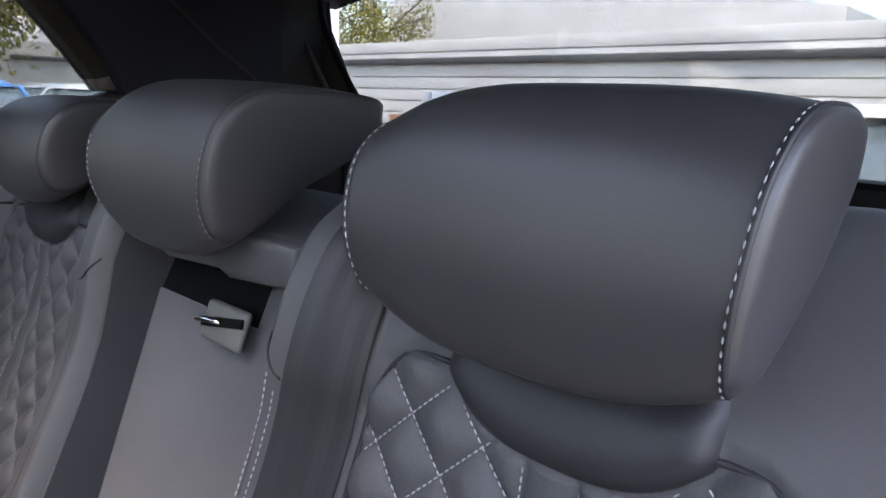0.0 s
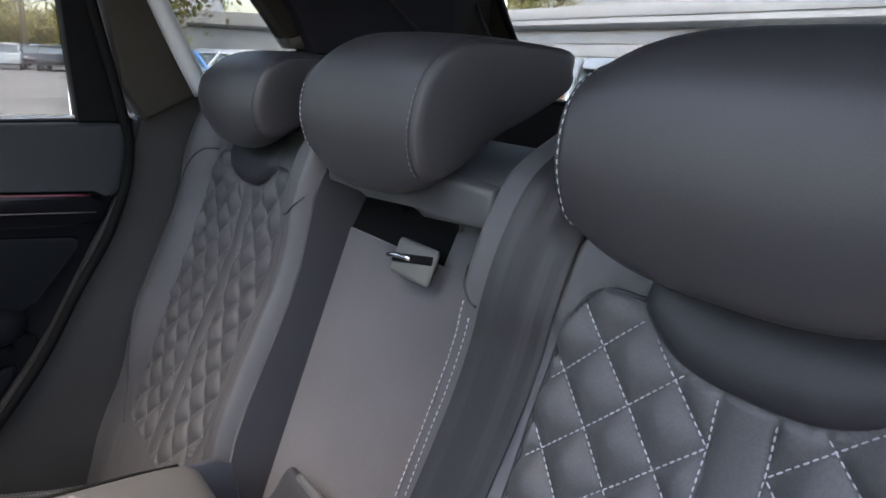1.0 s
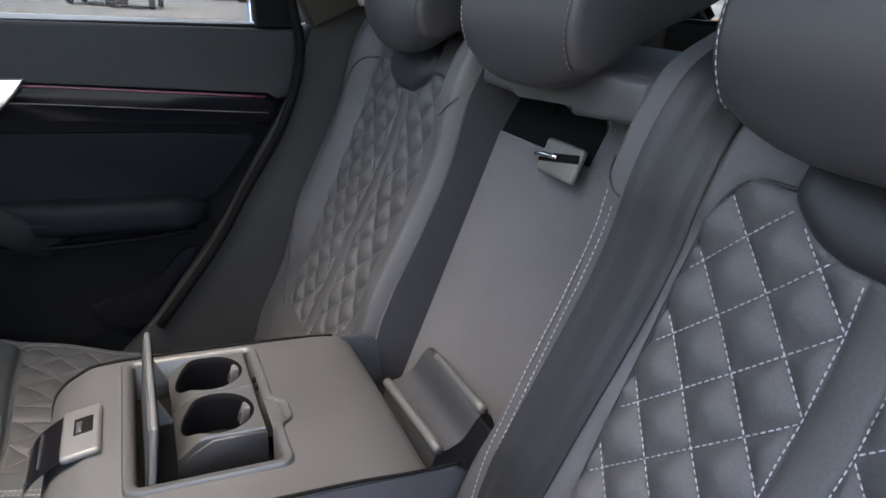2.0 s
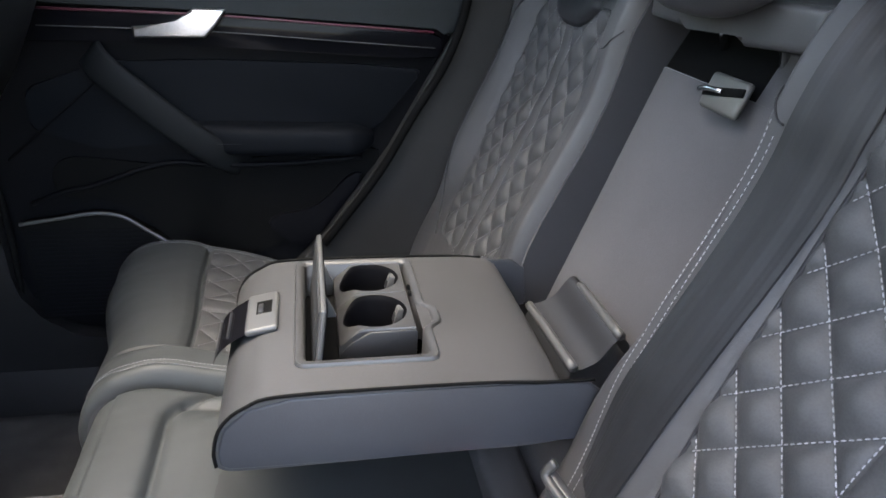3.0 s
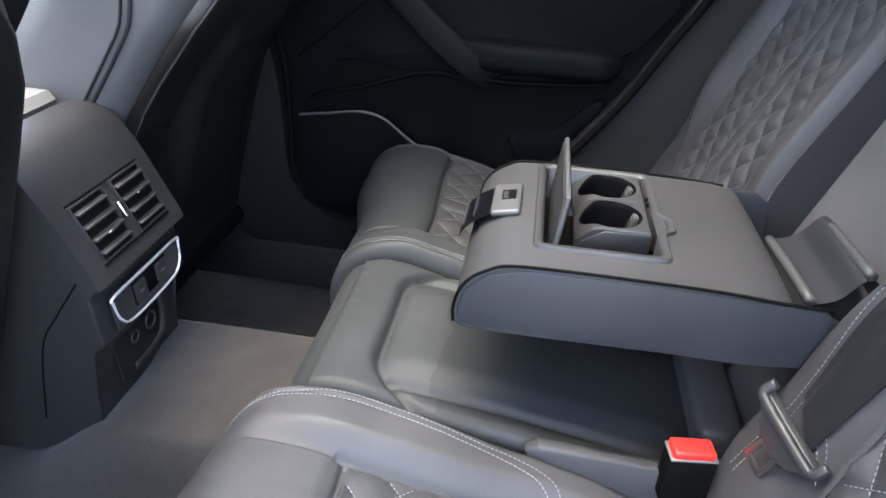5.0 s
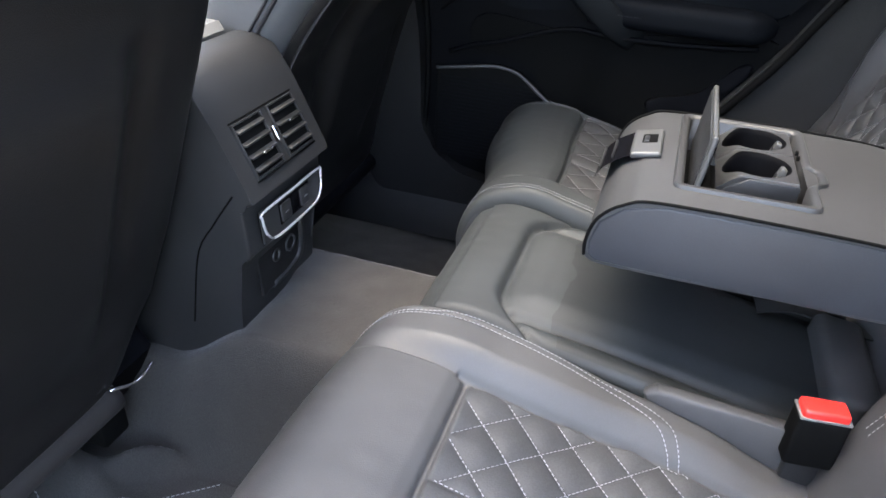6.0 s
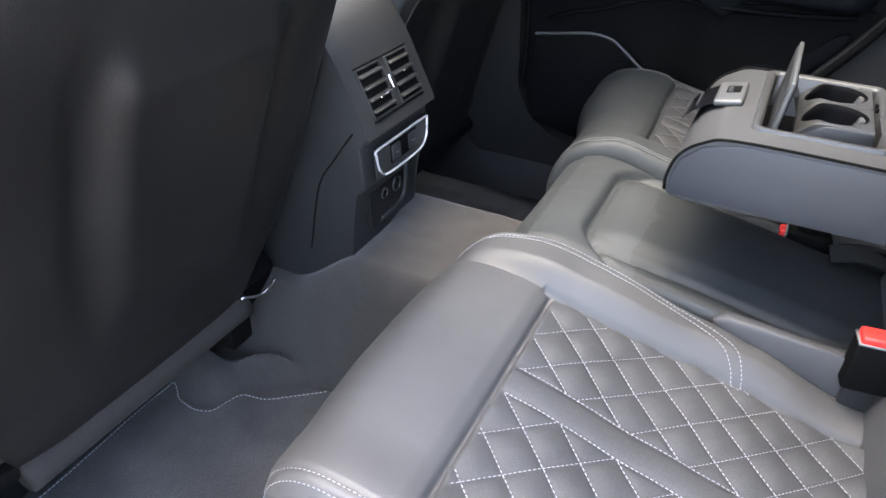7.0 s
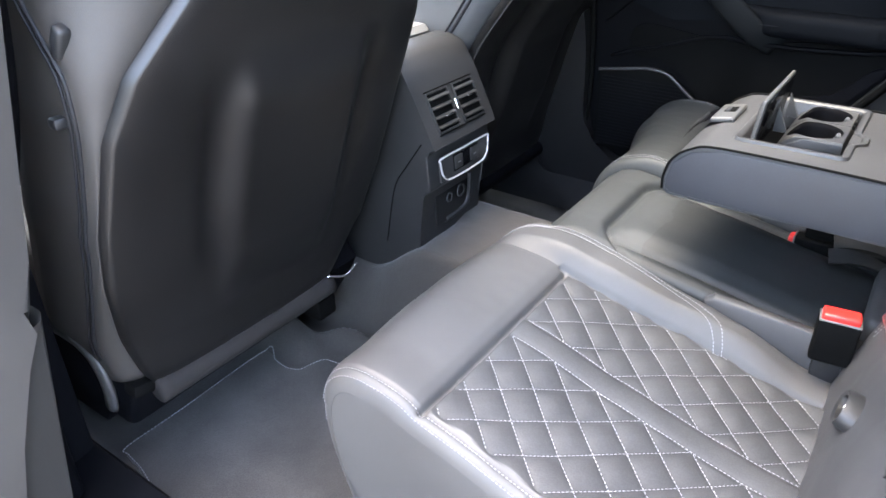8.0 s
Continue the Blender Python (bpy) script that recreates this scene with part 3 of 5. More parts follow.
# front end: bulkhead, dashboard, front doors, windscreen
front = tagged(box_part("wall_front", (1.62, 0.06, 1.0), pose(0, 2.28, 0.5), PLASTIC), "dark bulkhead", "wall", kind="structure")
tagged(prism_part("dashboard", [(1.75, 0.55), (2.25, 0.45), (2.25, 0.98), (1.95, 1.00), (1.72, 0.90)], -0.74, 0.74, PLASTIC, bevel=0.02, seg=3), "black soft plastic dashboard under the windscreen", "dashboard")
windscreen = tagged(box_part("windscreen", (1.46, 0.004, 0.75), pose(0, 2.0, 1.18, 50, 0, 0), CLEAR, bevel=0), "clear windscreen", "window", kind="structure")
windscreen.visible_shadow = False
for sx, nm in ((-1, "door_front_left"), (1, "door_front_right")):
    d = tagged(prism_part(nm, [(1.06, 0.06), (2.25, 0.06), (2.25, 0.98), (1.06, 0.98)], *sorted((sx * (0.80 if sx < 0 else 0.75), sx * (0.88 if sx < 0 else 0.84))), PLASTIC, bevel=0.015), "black front door trim", "door", kind="structure")


# ---------- rear door on the right ----------
door = tagged(prism_part("door_1", [(0.93, 0.15), (0.93, 0.99), (-0.128, 1.0), (-0.106, 0.89), (0.032, 0.63), (0.170, 0.44), (0.27, 0.34), (0.30, 0.15)], 0.735, 0.83, DOOR_TRIM, bevel=0.008), "closed black rear door with leather insert, gloss strip and speaker", "door", kind="structure")
prism_part("window_sill", [(0.93, 0.900), (0.93, 0.993), (-0.118, 0.993), (-0.117, 0.95), (-0.098, 0.870), (-0.080, 0.858), (-0.074, 0.868), (-0.050, 0.873), (0.20, 0.885), (0.45, 0.897)], 0.714, 0.745, SILL_TRIM, door, "dark teal-black window sill trim", bevel=0.009, seg=4)
box_part("window_strip", (0.075, 1.03, 0.018), pose(0.782, 0.40, 0.990, 0, 9, 0), STRIP_GREY, door, "pale grey window strip", bevel=0.004)
prism_part("door_frame", [(-0.035, 0.995), (-0.112, 0.995), (-0.082, 1.10), (-0.040, 1.40), (-0.012, 1.40)], 0.715, 0.78, RUBBER, door, "black window frame", bevel=0.005)
prism_part("leather_insert", rounded([(0.60, 0.795), (0.40, 0.802), (0.10, 0.797), (-0.030, 0.787), (0.070, 0.660), (0.20, 0.655), (0.45, 0.638), (0.62, 0.62), (0.75, 0.66), (0.75, 0.74)], 0.02), 0.722, 0.74, DOOR_LEATHER, door, "black leather door insert", bevel=0.006, seg=3)
strip = prism_part("trim_strip", [(0.80, 0.83), (0.60, 0.835), (0.30, 0.825), (0.0, 0.812), (-0.055, 0.815), (-0.068, 0.83), (-0.062, 0.856), (-0.04, 0.864), (0.20, 0.876), (0.45, 0.888), (0.80, 0.895)], 0.712, 0.74, PIANO, door, "gloss black trim strip", bevel=0.004)
tube_part("light_line", [(0.71, 0.70, 0.893), (0.71, 0.40, 0.888), (0.71, 0.15, 0.876), (0.71, -0.045, 0.866)], 0.0025, RED_LINE, door, "thin dark red line", n=24)
tube_part("strip_edge", [(0.709, 0.70, 0.862), (0.709, 0.40, 0.858), (0.709, 0.15, 0.845), (0.709, -0.05, 0.835)], 0.0010, TRAY_GREY, door, "thin bright line in the gloss strip", n=24)
h = prism_part("handle", [(0.53, 0.845), (0.40, 0.848), (0.375, 0.875), (0.36, 0.90), (0.42, 0.90), (0.45, 0.872), (0.53, 0.865)], 0.690, 0.71, ALU, door, "brushed aluminium release handle", bevel=0.005, seg=3)
# slanting pull grip
P = []
for q in smooth_line([(0.728, 0.622, 0.815), (0.700, 0.600, 0.792), (0.684, 0.545, 0.745), (0.680, 0.47, 0.680), (0.690, 0.405, 0.625), (0.715, 0.365, 0.595), (0.728, 0.345, 0.585)], 26):
    P.append([(q[0] + 0.012 * math.copysign(abs(math.cos(a)) ** 0.6, math.cos(a)), q[1] + 0.020 * math.sin(a), q[2] - 0.024 * math.sin(a)) for a in np.linspace(0, 2 * math.pi, 16, endpoint=False)])
grid_part("pull_grip", P, PULL_GRIP, door, "slanting black pull grip", close_m=True, caps=True)
# elbow rest
P = []
for y in np.linspace(0.075, 0.46, 30):
    e = min(1.0, (y - 0.075) / 0.05) ** 0.5 if y < 0.125 else 1.0
    zc, hz, wx = 0.642 + 0.01 * (y - 0.1), 0.034 * (0.35 + 0.65 * e), 0.058 * (0.3 + 0.7 * e) * (1 - 0.4 * ramp01(y, 0.33, 0.46))
    P.append([(0.733 - wx * max(0, math.cos(a)) ** 0.55, y, zc + hz * math.copysign(abs(math.sin(a)) ** 0.6, math.sin(a))) for a in np.linspace(-math.pi / 2, math.pi / 2, 16)])
rest = grid_part("elbow_rest", P, DOOR_LEATHER, door, "black leather elbow rest")
stitch_part("stitching", [([(0.677, y, 0.640 + 0.01 * (y - 0.1)) for y in np.linspace(0.12, 0.40, 30)], [(-1, 0, 0)] * 30)], rest, r=0.0005, mat=PLASTIC_GREY)
tube_part("panel_seam", [(0.7195, 0.80, 0.60), (0.7195, 0.70, 0.685), (0.7195, 0.60, 0.77)], 0.002, RUBBER, door, n=16)
# pocket and speaker
tube_part("pocket_ledge", [(0.722, 0.775, 0.505), (0.718, 0.714, 0.530), (0.715, 0.649, 0.546), (0.712, 0.544, 0.583), (0.708, 0.480, 0.596), (0.706, 0.418, 0.592), (0.708, 0.317, 0.589), (0.714, 0.18, 0.594), (0.722, 0.10, 0.600)], 0.0055, DOOR_TRIM, door, "rounded lip of the door pocket", n=40, sides=10)
prism_part("pocket", [tuple(q) for q in smooth_line([(0.70, 0.60), (0.50, 0.585), (0.30, 0.60), (0.12, 0.62), (0.06, 0.60), (0.15, 0.50), (0.27, 0.40), (0.45, 0.36), (0.52, 0.42), (0.60, 0.50), (0.72, 0.52)], 90, closed=True)], 0.728, 0.74, RUBBER, door, "deep black door pocket", bevel=0.003)
prism_part("pocket_lip", [tuple(q) for q in smooth_line([(0.225, 0.395), (0.155, 0.49), (0.10, 0.555), (0.125, 0.56), (0.20, 0.49), (0.29, 0.465), (0.30, 0.44)], 50, closed=True)], 0.716, 0.74, PLASTIC, door, bevel=0.006)
spk = prism_part("speaker", [(0.80, 0.465), (0.66, 0.487), (0.60, 0.478), (0.50, 0.405), (0.46, 0.34), (0.48, 0.24), (0.80, 0.24)], 0.705, 0.74, RUBBER, door, "black speaker grille", bevel=0.006)
tube_part("trim_line", [(0.702, 0.80, 0.468), (0.702, 0.72, 0.480), (0.702, 0.655, 0.489), (0.702, 0.60, 0.480), (0.702, 0.55, 0.444), (0.702, 0.50, 0.407)], 0.0040, TRAY_GREY, spk, "thin satin silver line", n=30)
for i in range(22):
    z = 0.25 + i * 0.0095
    y1 = 0.475 if z < 0.34 else 0.475 + (z - 0.34) * 0.62
    box_part("grille_bar", (0.003, 0.79 - y1, 0.004), pose(0.7045, (0.79 + y1) / 2, z), PLASTIC, spk, bevel=0)
prism_part("kick_panel", [tuple(q) for q in smooth_line([(0.96, 0.13), (0.96, 0.50), (0.95, 0.80), (0.91, 0.82), (0.875, 0.70), (0.845, 0.55), (0.835, 0.42), (0.83, 0.33), (0.80, 0.25), (0.72, 0.205), (0.55, 0.185), (0.36, 0.175), (0.34, 0.14), (0.60, 0.125)], 90, closed=True)], 0.690, 0.74, PLASTIC_MID, door, "dark pillar foot flowing into the sill", bevel=0.010, seg=3)
tube_part("seal", [(0.712, 0.835, 0.24), (0.712, 0.825, 0.42), (0.712, 0.835, 0.60), (0.712, 0.865, 0.78), (0.712, 0.90, 0.98)], 0.007, RUBBER, door, n=24)
tagged(box_part("window_1", (0.004, 0.96, 0.42), pose(0.765, 0.45, 1.19), GLASS, bevel=0), "clear rear door window", "window", kind="structure").visible_shadow = False
tagged(prism_part("sill_right", [(0.66, 0.02), (0.82, 0.02), (0.82, 0.20), (0.74, 0.17), (0.69, 0.12)], 0.25, 2.2, PLASTIC_MID, axis="y", bevel=0.015, seg=3), "dark plastic door sill", "sill", kind="structure")


# ---------- rear seats ----------
XC, XCC = 0.440, 0.4525
STRIP = 0.0195
BACK = [(0.015, 0.27), (0.0, 0.33), (-0.030, 0.43), (-0.098, 0.575), (-0.150, 0.69), (-0.200, 0.80), (-0.224, 0.87), (-0.236, 0.93), (-0.252, 0.975), (-0.275, 1.012), (-0.305, 1.045), (-0.335, 1.070), (-0.37, 1.084), (-0.41, 1.075), (-0.43, 1.03)]
CUSH = [(0.50, 0.11), (0.555, 0.19), (0.590, 0.28), (0.598, 0.345), (0.582, 0.397), (0.540, 0.425), (0.475, 0.425), (0.41, 0.408), (0.35, 0.393), (0.27, 0.367), (0.21, 0.352), (0.16, 0.338), (0.06, 0.315), (-0.05, 0.30)]


PADS = {}
SEATS = {m: thing("rear_seat", "dark grey diamond-quilted leather rear seat with light stitching", "seat", "rear seats") for m in (1, -1)}


def neck_edge(a):
    return 0.919 + 0.021 * (abs(a) / 0.08) ** 3


RIM = [(0.122, 0.486), (0.134, 0.51), (0.156, 0.60), (0.166, 0.70), (0.171, 0.80), (0.170, 0.86), (0.164, 0.91), (0.150, 0.943), (0.130, 0.957), (0.095, 0.959)]
OUTER = {1: 0.012, -1: -0.008}  # how much narrower the quilting is on the outer side
RIM_Z, RIM_A = [z for _, z in RIM], [a for a, _ in RIM]


def back_inside(a, z, m):
    if z > 0.957 or z < 0.486:
        return False
    w = float(np.interp(z, RIM_Z, RIM_A)) - (0.0 if a > 0 else OUTER[m])
    return abs(a) < w and not (abs(a) < 0.095 and z > neck_edge(a) - 0.002)


def build_backrest(m):
    xc = -XC * m
    base = SEATS[m]
    x0, x1 = sorted((xc + m * 0.268, xc - m * 0.270))

    def relief(x, s, y, z, plain=False):
        a = (x - xc) * m
        top = 1 - ramp01(z, 1.0, 1.07)
        bol = (0.036 - 0.022 * ramp01(-a, 0.235, 0.268)) * ramp01(abs(a), 0.163, 0.226) * (0.35 + 0.65 * top) * (0.15 + 0.85 * ramp01(z, 0.48, 0.66))
        if plain:
            return bol
        if back_inside(a, z, m):
            return bol + (quilt_relief(a, s, pad.q, STRIP) if m > 0 else quilt_relief(a, s, pad.q, STRIP, 0.0110, 0.0090)) - 0.004
        edge = 0.0
        for k in (0.004, 0.009):
            if back_inside(a * (1 - k / 0.16), z - k * 0.5, m) or back_inside(a, z - k, m):
                edge = -0.005 * (1 - k / 0.012)
                break
        return bol + edge

    pad = Pad(BACK, x0, x1, 0.016, 0.085, relief, n=380, step=0.0023)
    pad.q = (0.747, 0.0685, -0.506, 0.0655)
    PADS[m] = pad
    z_of = lambda s: float(np.interp(s, pad.s, pad.line[:, 1]))
    base = pad.mesh("backrest", LEATHER, base, "quilted leather backrest", QUILT, lambda x, s: back_inside((x - xc) * m, z_of(s), m))
    for v in base.data.vertices if m > 0 else ():
        v.co.x += m * 0.024 * ramp01((v.co.x - xc) * m, 0.228, 0.264) * (1 - ramp01(v.co.z, 0.56, 0.72)) * ramp01(v.co.z, 0.36, 0.46)
    fam = quilt_lines(pad, xc, m, lambda a, s: back_inside(a, z_of(s), m), STRIP, pad.s_of(z=0.36), pad.s_of(z=0.96), 0.178)
    stitch_part("bold_stitching", fam[0], base, 0.0042, 0.0020, 0.00075 if m > 0 else 0.0005)
    stitch_part("fine_stitching", fam[1], base, 0.0044, 0.0018, 0.0007 if m > 0 else 0.0004)
    # double seam along the inner bolster
    lines = []
    for da in (0.236, 0.248):
        ss = np.arange(pad.s_of(z=0.42), pad.s_of(z=0.908 if da < 0.24 else 0.918), 0.005)
        pts = [pad.at(xc + m * (da + 0.008 * math.exp(-((float(np.interp(s, pad.s, pad.line[:, 1])) - 0.78) / 0.10) ** 2)), s, 0.0006) for s in ss]
        lines.append(([p for p, _ in pts], [q for _, q in pts]))
    if m > 0:
        stitch_part("seam_stitching", lines, base, 0.0042, 0.0022, 0.0008)
    else:
        stitch_part("seam_stitching", lines[:1], base, 0.0042, 0.0022, 0.0005, PLASTIC_GREY)
    cross = []
    for zz in (0.505, 0.517):
        pts = [pad.at(xc + m * aa, pad.s_of(z=zz + (aa - 0.16) * 0.5), 0.0005) for aa in np.linspace(0.150, 0.195, 12)]
        cross.append(([p for p, _ in pts], [q for _, q in pts]))
    stitch_part("cross_stitching", cross, base, 0.0042, 0.0022, 0.0008)
    # welt round the quilting
    for sd in (-1, 1):
        rim = smooth_line([(q + 0.001 - (OUTER[m] if sd < 0 else 0.0), z) for q, z in RIM], 60)
        tube_part("welt", [pad.at(xc + m * sd * aa, float(np.interp(zz, pad.line[:pad.top, 1], pad.s[:pad.top])), 0.0)[0] for aa, zz in rim], 0.0022, LEATHER_DARK, base)
    # groove of the bolster's top seam
    pts = [pad.at(xc + m * aa, pad.s_of(z=zz), 0.0004)[0] for aa, zz in ((0.266, 0.938), (0.255, 0.925), (0.243, 0.914), (0.232, 0.911))]
    tube_part("seam", pts, 0.0012, LEATHER_DARK, base, n=16)
    # seam round the outer bolster panel
    pts = [pad.at(xc - m * aa, float(np.interp(zz, pad.line[:pad.top, 1], pad.s[:pad.top])), 0.0006)[0] for aa, zz in smooth_line([(0.150, 0.47), (0.185, 0.50), (0.222, 0.58), (0.238, 0.70), (0.236, 0.82), (0.222, 0.90), (0.196, 0.945), (0.165, 0.955)], 40)]
    tube_part("seam", pts, 0.0018, LEATHER_DARK, base)
    # neck pad under the headrest
    P = []
    for u in np.linspace(-1, 1, 41):
        a = 0.096 * u
        row = []
        for v in np.linspace(0, 1, 36):
            z = neck_edge(a) + v * (1.01 - neck_edge(a))
            e = max(0.0, min(v * (1.0 - neck_edge(a)) / 0.022, (1 - abs(u)) * 0.096 / 0.022))
            lift = -0.004 + 0.015 * math.sqrt(max(0.0, 1 - (1 - min(1, e)) ** 2)) - 0.009 * ramp01(v, 0.4, 0.9)
            s = float(np.interp(z, pad.line[:pad.top, 1], pad.s[:pad.top])) if z < pad.line[pad.top, 1] else pad.s[pad.top]
            row.append(pad.at(xc + m * a, s, lift)[0])
        P.append(row)
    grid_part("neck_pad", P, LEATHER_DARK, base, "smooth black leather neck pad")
    # felt on the side towards the armrest gap, and the back panel
    xi = xc + m * 0.269
    front_edge, rear_edge = [], []
    for z in np.linspace(0.30, 0.99, 16):
        y = float(np.interp(z, pad.line[:pad.top, 1], pad.line[:pad.top, 0]))
        front_edge.append((y + 0.036 * (0.15 + 0.85 * ramp01(z, 0.48, 0.66)) - 0.020, z))
        rear_edge.append((y - 0.13, z))
    side = front_edge + rear_edge[::-1]
    prism_part("side_panel", side, *sorted((xi - m * 0.012, xi + m * 0.0015)), FELT_DARK, base, "dark felt side panel", bevel=0)
    prism_part("back_panel", [(-0.06, 0.30), (-0.16, 0.30), (-0.445, 1.03), (-0.40, 1.05)], x0 + 0.01, x1 - 0.01, FELT_DARK, base, "dark felt back", bevel=0.01)
    return base


for m in (1, -1):
    build_backrest(m)


def cush_edge(y):
    """How far the quilting reaches inwards on the cushion."""
    return 0.1800 + 0.022 * ramp01(0.40 - y, 0.0, 0.25)


SHIFT = 0.012  # the plain strip lies a little inwards of the middle


def build_cushion(m):
    xc = -XCC * m
    base = SEATS[m]
    x0, x1 = sorted((xc + m * 0.2795, xc - m * 0.2385))

    def inside(a, y):
        return -0.2105 < a < cush_edge(y) and -0.02 < y < 0.412

    def relief(x, s, y, z):
        a = (x - xc) * m
        if z < 0.36 and y > 0.5:
            return 0.0
        front = 1 - ramp01(y, 0.50, 0.57)
        inner = ramp01(a, cush_edge(y) - 0.004, cush_edge(y) + 0.035)
        bol = 0.030 * inner * (1 - ramp01(0.16 - y, 0, 0.14) * 0.7) * (0.35 + 0.65 * ramp01(0.53 - y, 0, 0.12)) * front
        out = 0.004 * ramp01(-a, 0.14, 0.21)
        if inside(a, y):
            return bol * 0.3 + out + slant_relief(a - SHIFT, s, pad.fams, 0.0215, 0.0070) - 0.003
        crease = -0.010 * math.exp(-((y - 0.416) / 0.0042) ** 2) if -0.222 < a < cush_edge(y) else 0
        crease += -0.008 * math.exp(-((a - cush_edge(y) - 0.003) / 0.004) ** 2) if y < 0.43 else 0
        crease += -0.004 * math.exp(-((a + 0.2185) / 0.003) ** 2)
        crease += -0.0022 * math.exp(-((a - 0.2545) / 0.0030) ** 2) * ramp01(y, 0.24, 0.30) * front
        puff = 0.004 * ramp01(y, 0.418, 0.44) * (1 - ramp01(y, 0.50, 0.56)) if a < cush_edge(y) else 0
        return bol + out + crease + puff

    line = [(y if y < 0.44 else 0.44 + (y - 0.44) * 0.88, z) for y, z in CUSH] if m > 0 else [(y if y < 0.30 else 0.30 + (y - 0.30) * 0.92, z - (0.016 * ramp01(y, 0.46, 0.60) if z > 0.3 else 0)) for y, z in CUSH]
    edge_r = 0.022 if m > 0 else 0.016
    pad = Pad(line, x0, x1, edge_r, 0.0, relief, n=400, step=0.0023, bow=lambda x, y: 0.022 * ramp01(y, 0.43, 0.53) * max(0.0, 1 - (((x - xc) * m - 0.02) / 0.262) ** 2) if m > 0 else 0.045 * ramp01(x - xc, -0.10, 0.12) * ramp01(y, 0.36, 0.54))
    top_s = lambda y: float(np.interp(-y, -pad.line[pad.lip:, 0], pad.s[pad.lip:]))
    inner, outer = top_s(0.276), top_s(0.272)
    pad.fams = [[(-1.13, inner + 0.0243, 0.0711), (0.96, inner - 0.0110, 0.0711)], [(k, outer + k * 0.0215, 0.0711) for k in (-1.13, 0.98)]]
    y_of = lambda s: float(np.interp(s, pad.s, pad.line[:, 0]))
    # one leather on both seats: lighter copy near, shaded copy on the far side
    base = pad.mesh("cushion", LEATHER_WARM if m > 0 else SHADED_LEATHER, base, "quilted leather seat cushion", QUILT, lambda x, s: s > pad.s[pad.lip] and inside((x - xc) * m, y_of(s)))
    for xe, sgn in ((x0, -1), (x1, 1)):
        rim_pts = [(pad.line[i][0] - pad.nor[i][0] * edge_r, pad.line[i][1] - pad.nor[i][1] * edge_r) for i in range(0, len(pad.s), 4)]
        rows_ = []
        for f in np.linspace(0, 1, 12):
            rows_.append([(xe + sgn * (0.003 * math.sin(math.pi * min(1, f * 1.3)) - 0.012 * f), y + (min(y, 0.50) - y) * f, z + (0.07 - z) * f) for y, z in rim_pts])
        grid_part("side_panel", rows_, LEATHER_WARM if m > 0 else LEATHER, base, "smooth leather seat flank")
    prism_part("seat_base", [(-0.06, 0.05), (0.47, 0.05), (0.565, 0.24), (0.575, 0.33), (0.50, 0.35), (-0.02, 0.25)], x0 + 0.032, x1 - 0.032, FELT_DARK, base, "dark seat base")
    fam = slant_lines(pad, xc + m * SHIFT, m, lambda a, s: inside(a + SHIFT, y_of(s)), pad.fams, 0.0215, top_s(0.410), pad.s[-1], 0.225)
    stitch_part("bold_stitching", fam[0], base, 0.0040, 0.0018, 0.00075 if m > 0 else 0.0004)
    stitch_part("fine_stitching", fam[1], base, 0.0040, 0.0018, 0.00055 if m > 0 else 0.0004)
    # the double seam that runs over the inner bolster
    lines = []
    for off in (0.0, 0.010):
        pts = []
        for aa, yy in smooth_line([(0.222, 0.575), (0.239 + off * 0.4, 0.54), (0.249 + off, 0.46), (0.249 + off, 0.36), (0.245 + off, 0.27), (0.229 + off, 0.205 - off), (0.196, 0.160 - off)], 90):
            sy = float(np.interp(-yy, -pad.line[pad.lip:, 0], pad.s[pad.lip:]))
            pts.append(pad.at(xc + m * aa, sy, 0.0004))
        lines.append(([p for p, _ in pts], [q for _, q in pts]))
    stitch_part("seam_stitching", lines, base, 0.0040, 0.0018, 0.0009 if m > 0 else 0.0006)
    # the double seam on the outer edge
    lines = []
    for aa in (-0.2205, -0.2325):
        ss = np.arange(pad.s[pad.lip] - 0.01, pad.s[-1], 0.005)
        pts = [pad.at(xc + m * aa, s, 0.0004) for s in ss]
        lines.append(([p for p, _ in pts], [q for _, q in pts]))
    stitch_part("seam_stitching", lines, base, 0.0034, 0.0022, 0.0007)
    return base


for m in (1, -1):
    build_cushion(m)

# middle cushion
mid = thing("middle_seat", "narrow grey leather middle seat with lowered armrest", "seat")
MID = [(0.47, 0.15), (0.515, 0.22), (0.540, 0.30), (0.542, 0.36), (0.520, 0.405), (0.475, 0.425), (0.43, 0.424), (0.39, 0.414), (0.33, 0.405), (0.22, 0.388), (0.10, 0.366), (0.0, 0.350), (-0.08, 0.34)]


def mid_relief(x, s, y, z):
    if y > 0.50 or z < 0.33:
        return 0.0
    yc = 0.420 - 0.5 * max(0.0, abs(x) - 0.085) ** 2 / 0.05
    d = y - yc
    h = -0.012 * math.exp(-(d / 0.008) ** 2)
    side = abs(x) - 0.128
    if d < 0:
        h += -0.009 * math.exp(-(side / 0.007) ** 2)
        h += 0.012 * ramp01(-d, 0.004, 0.05) * ramp01(-side, 0.004, 0.05)
    else:
        h += 0.004
    return h


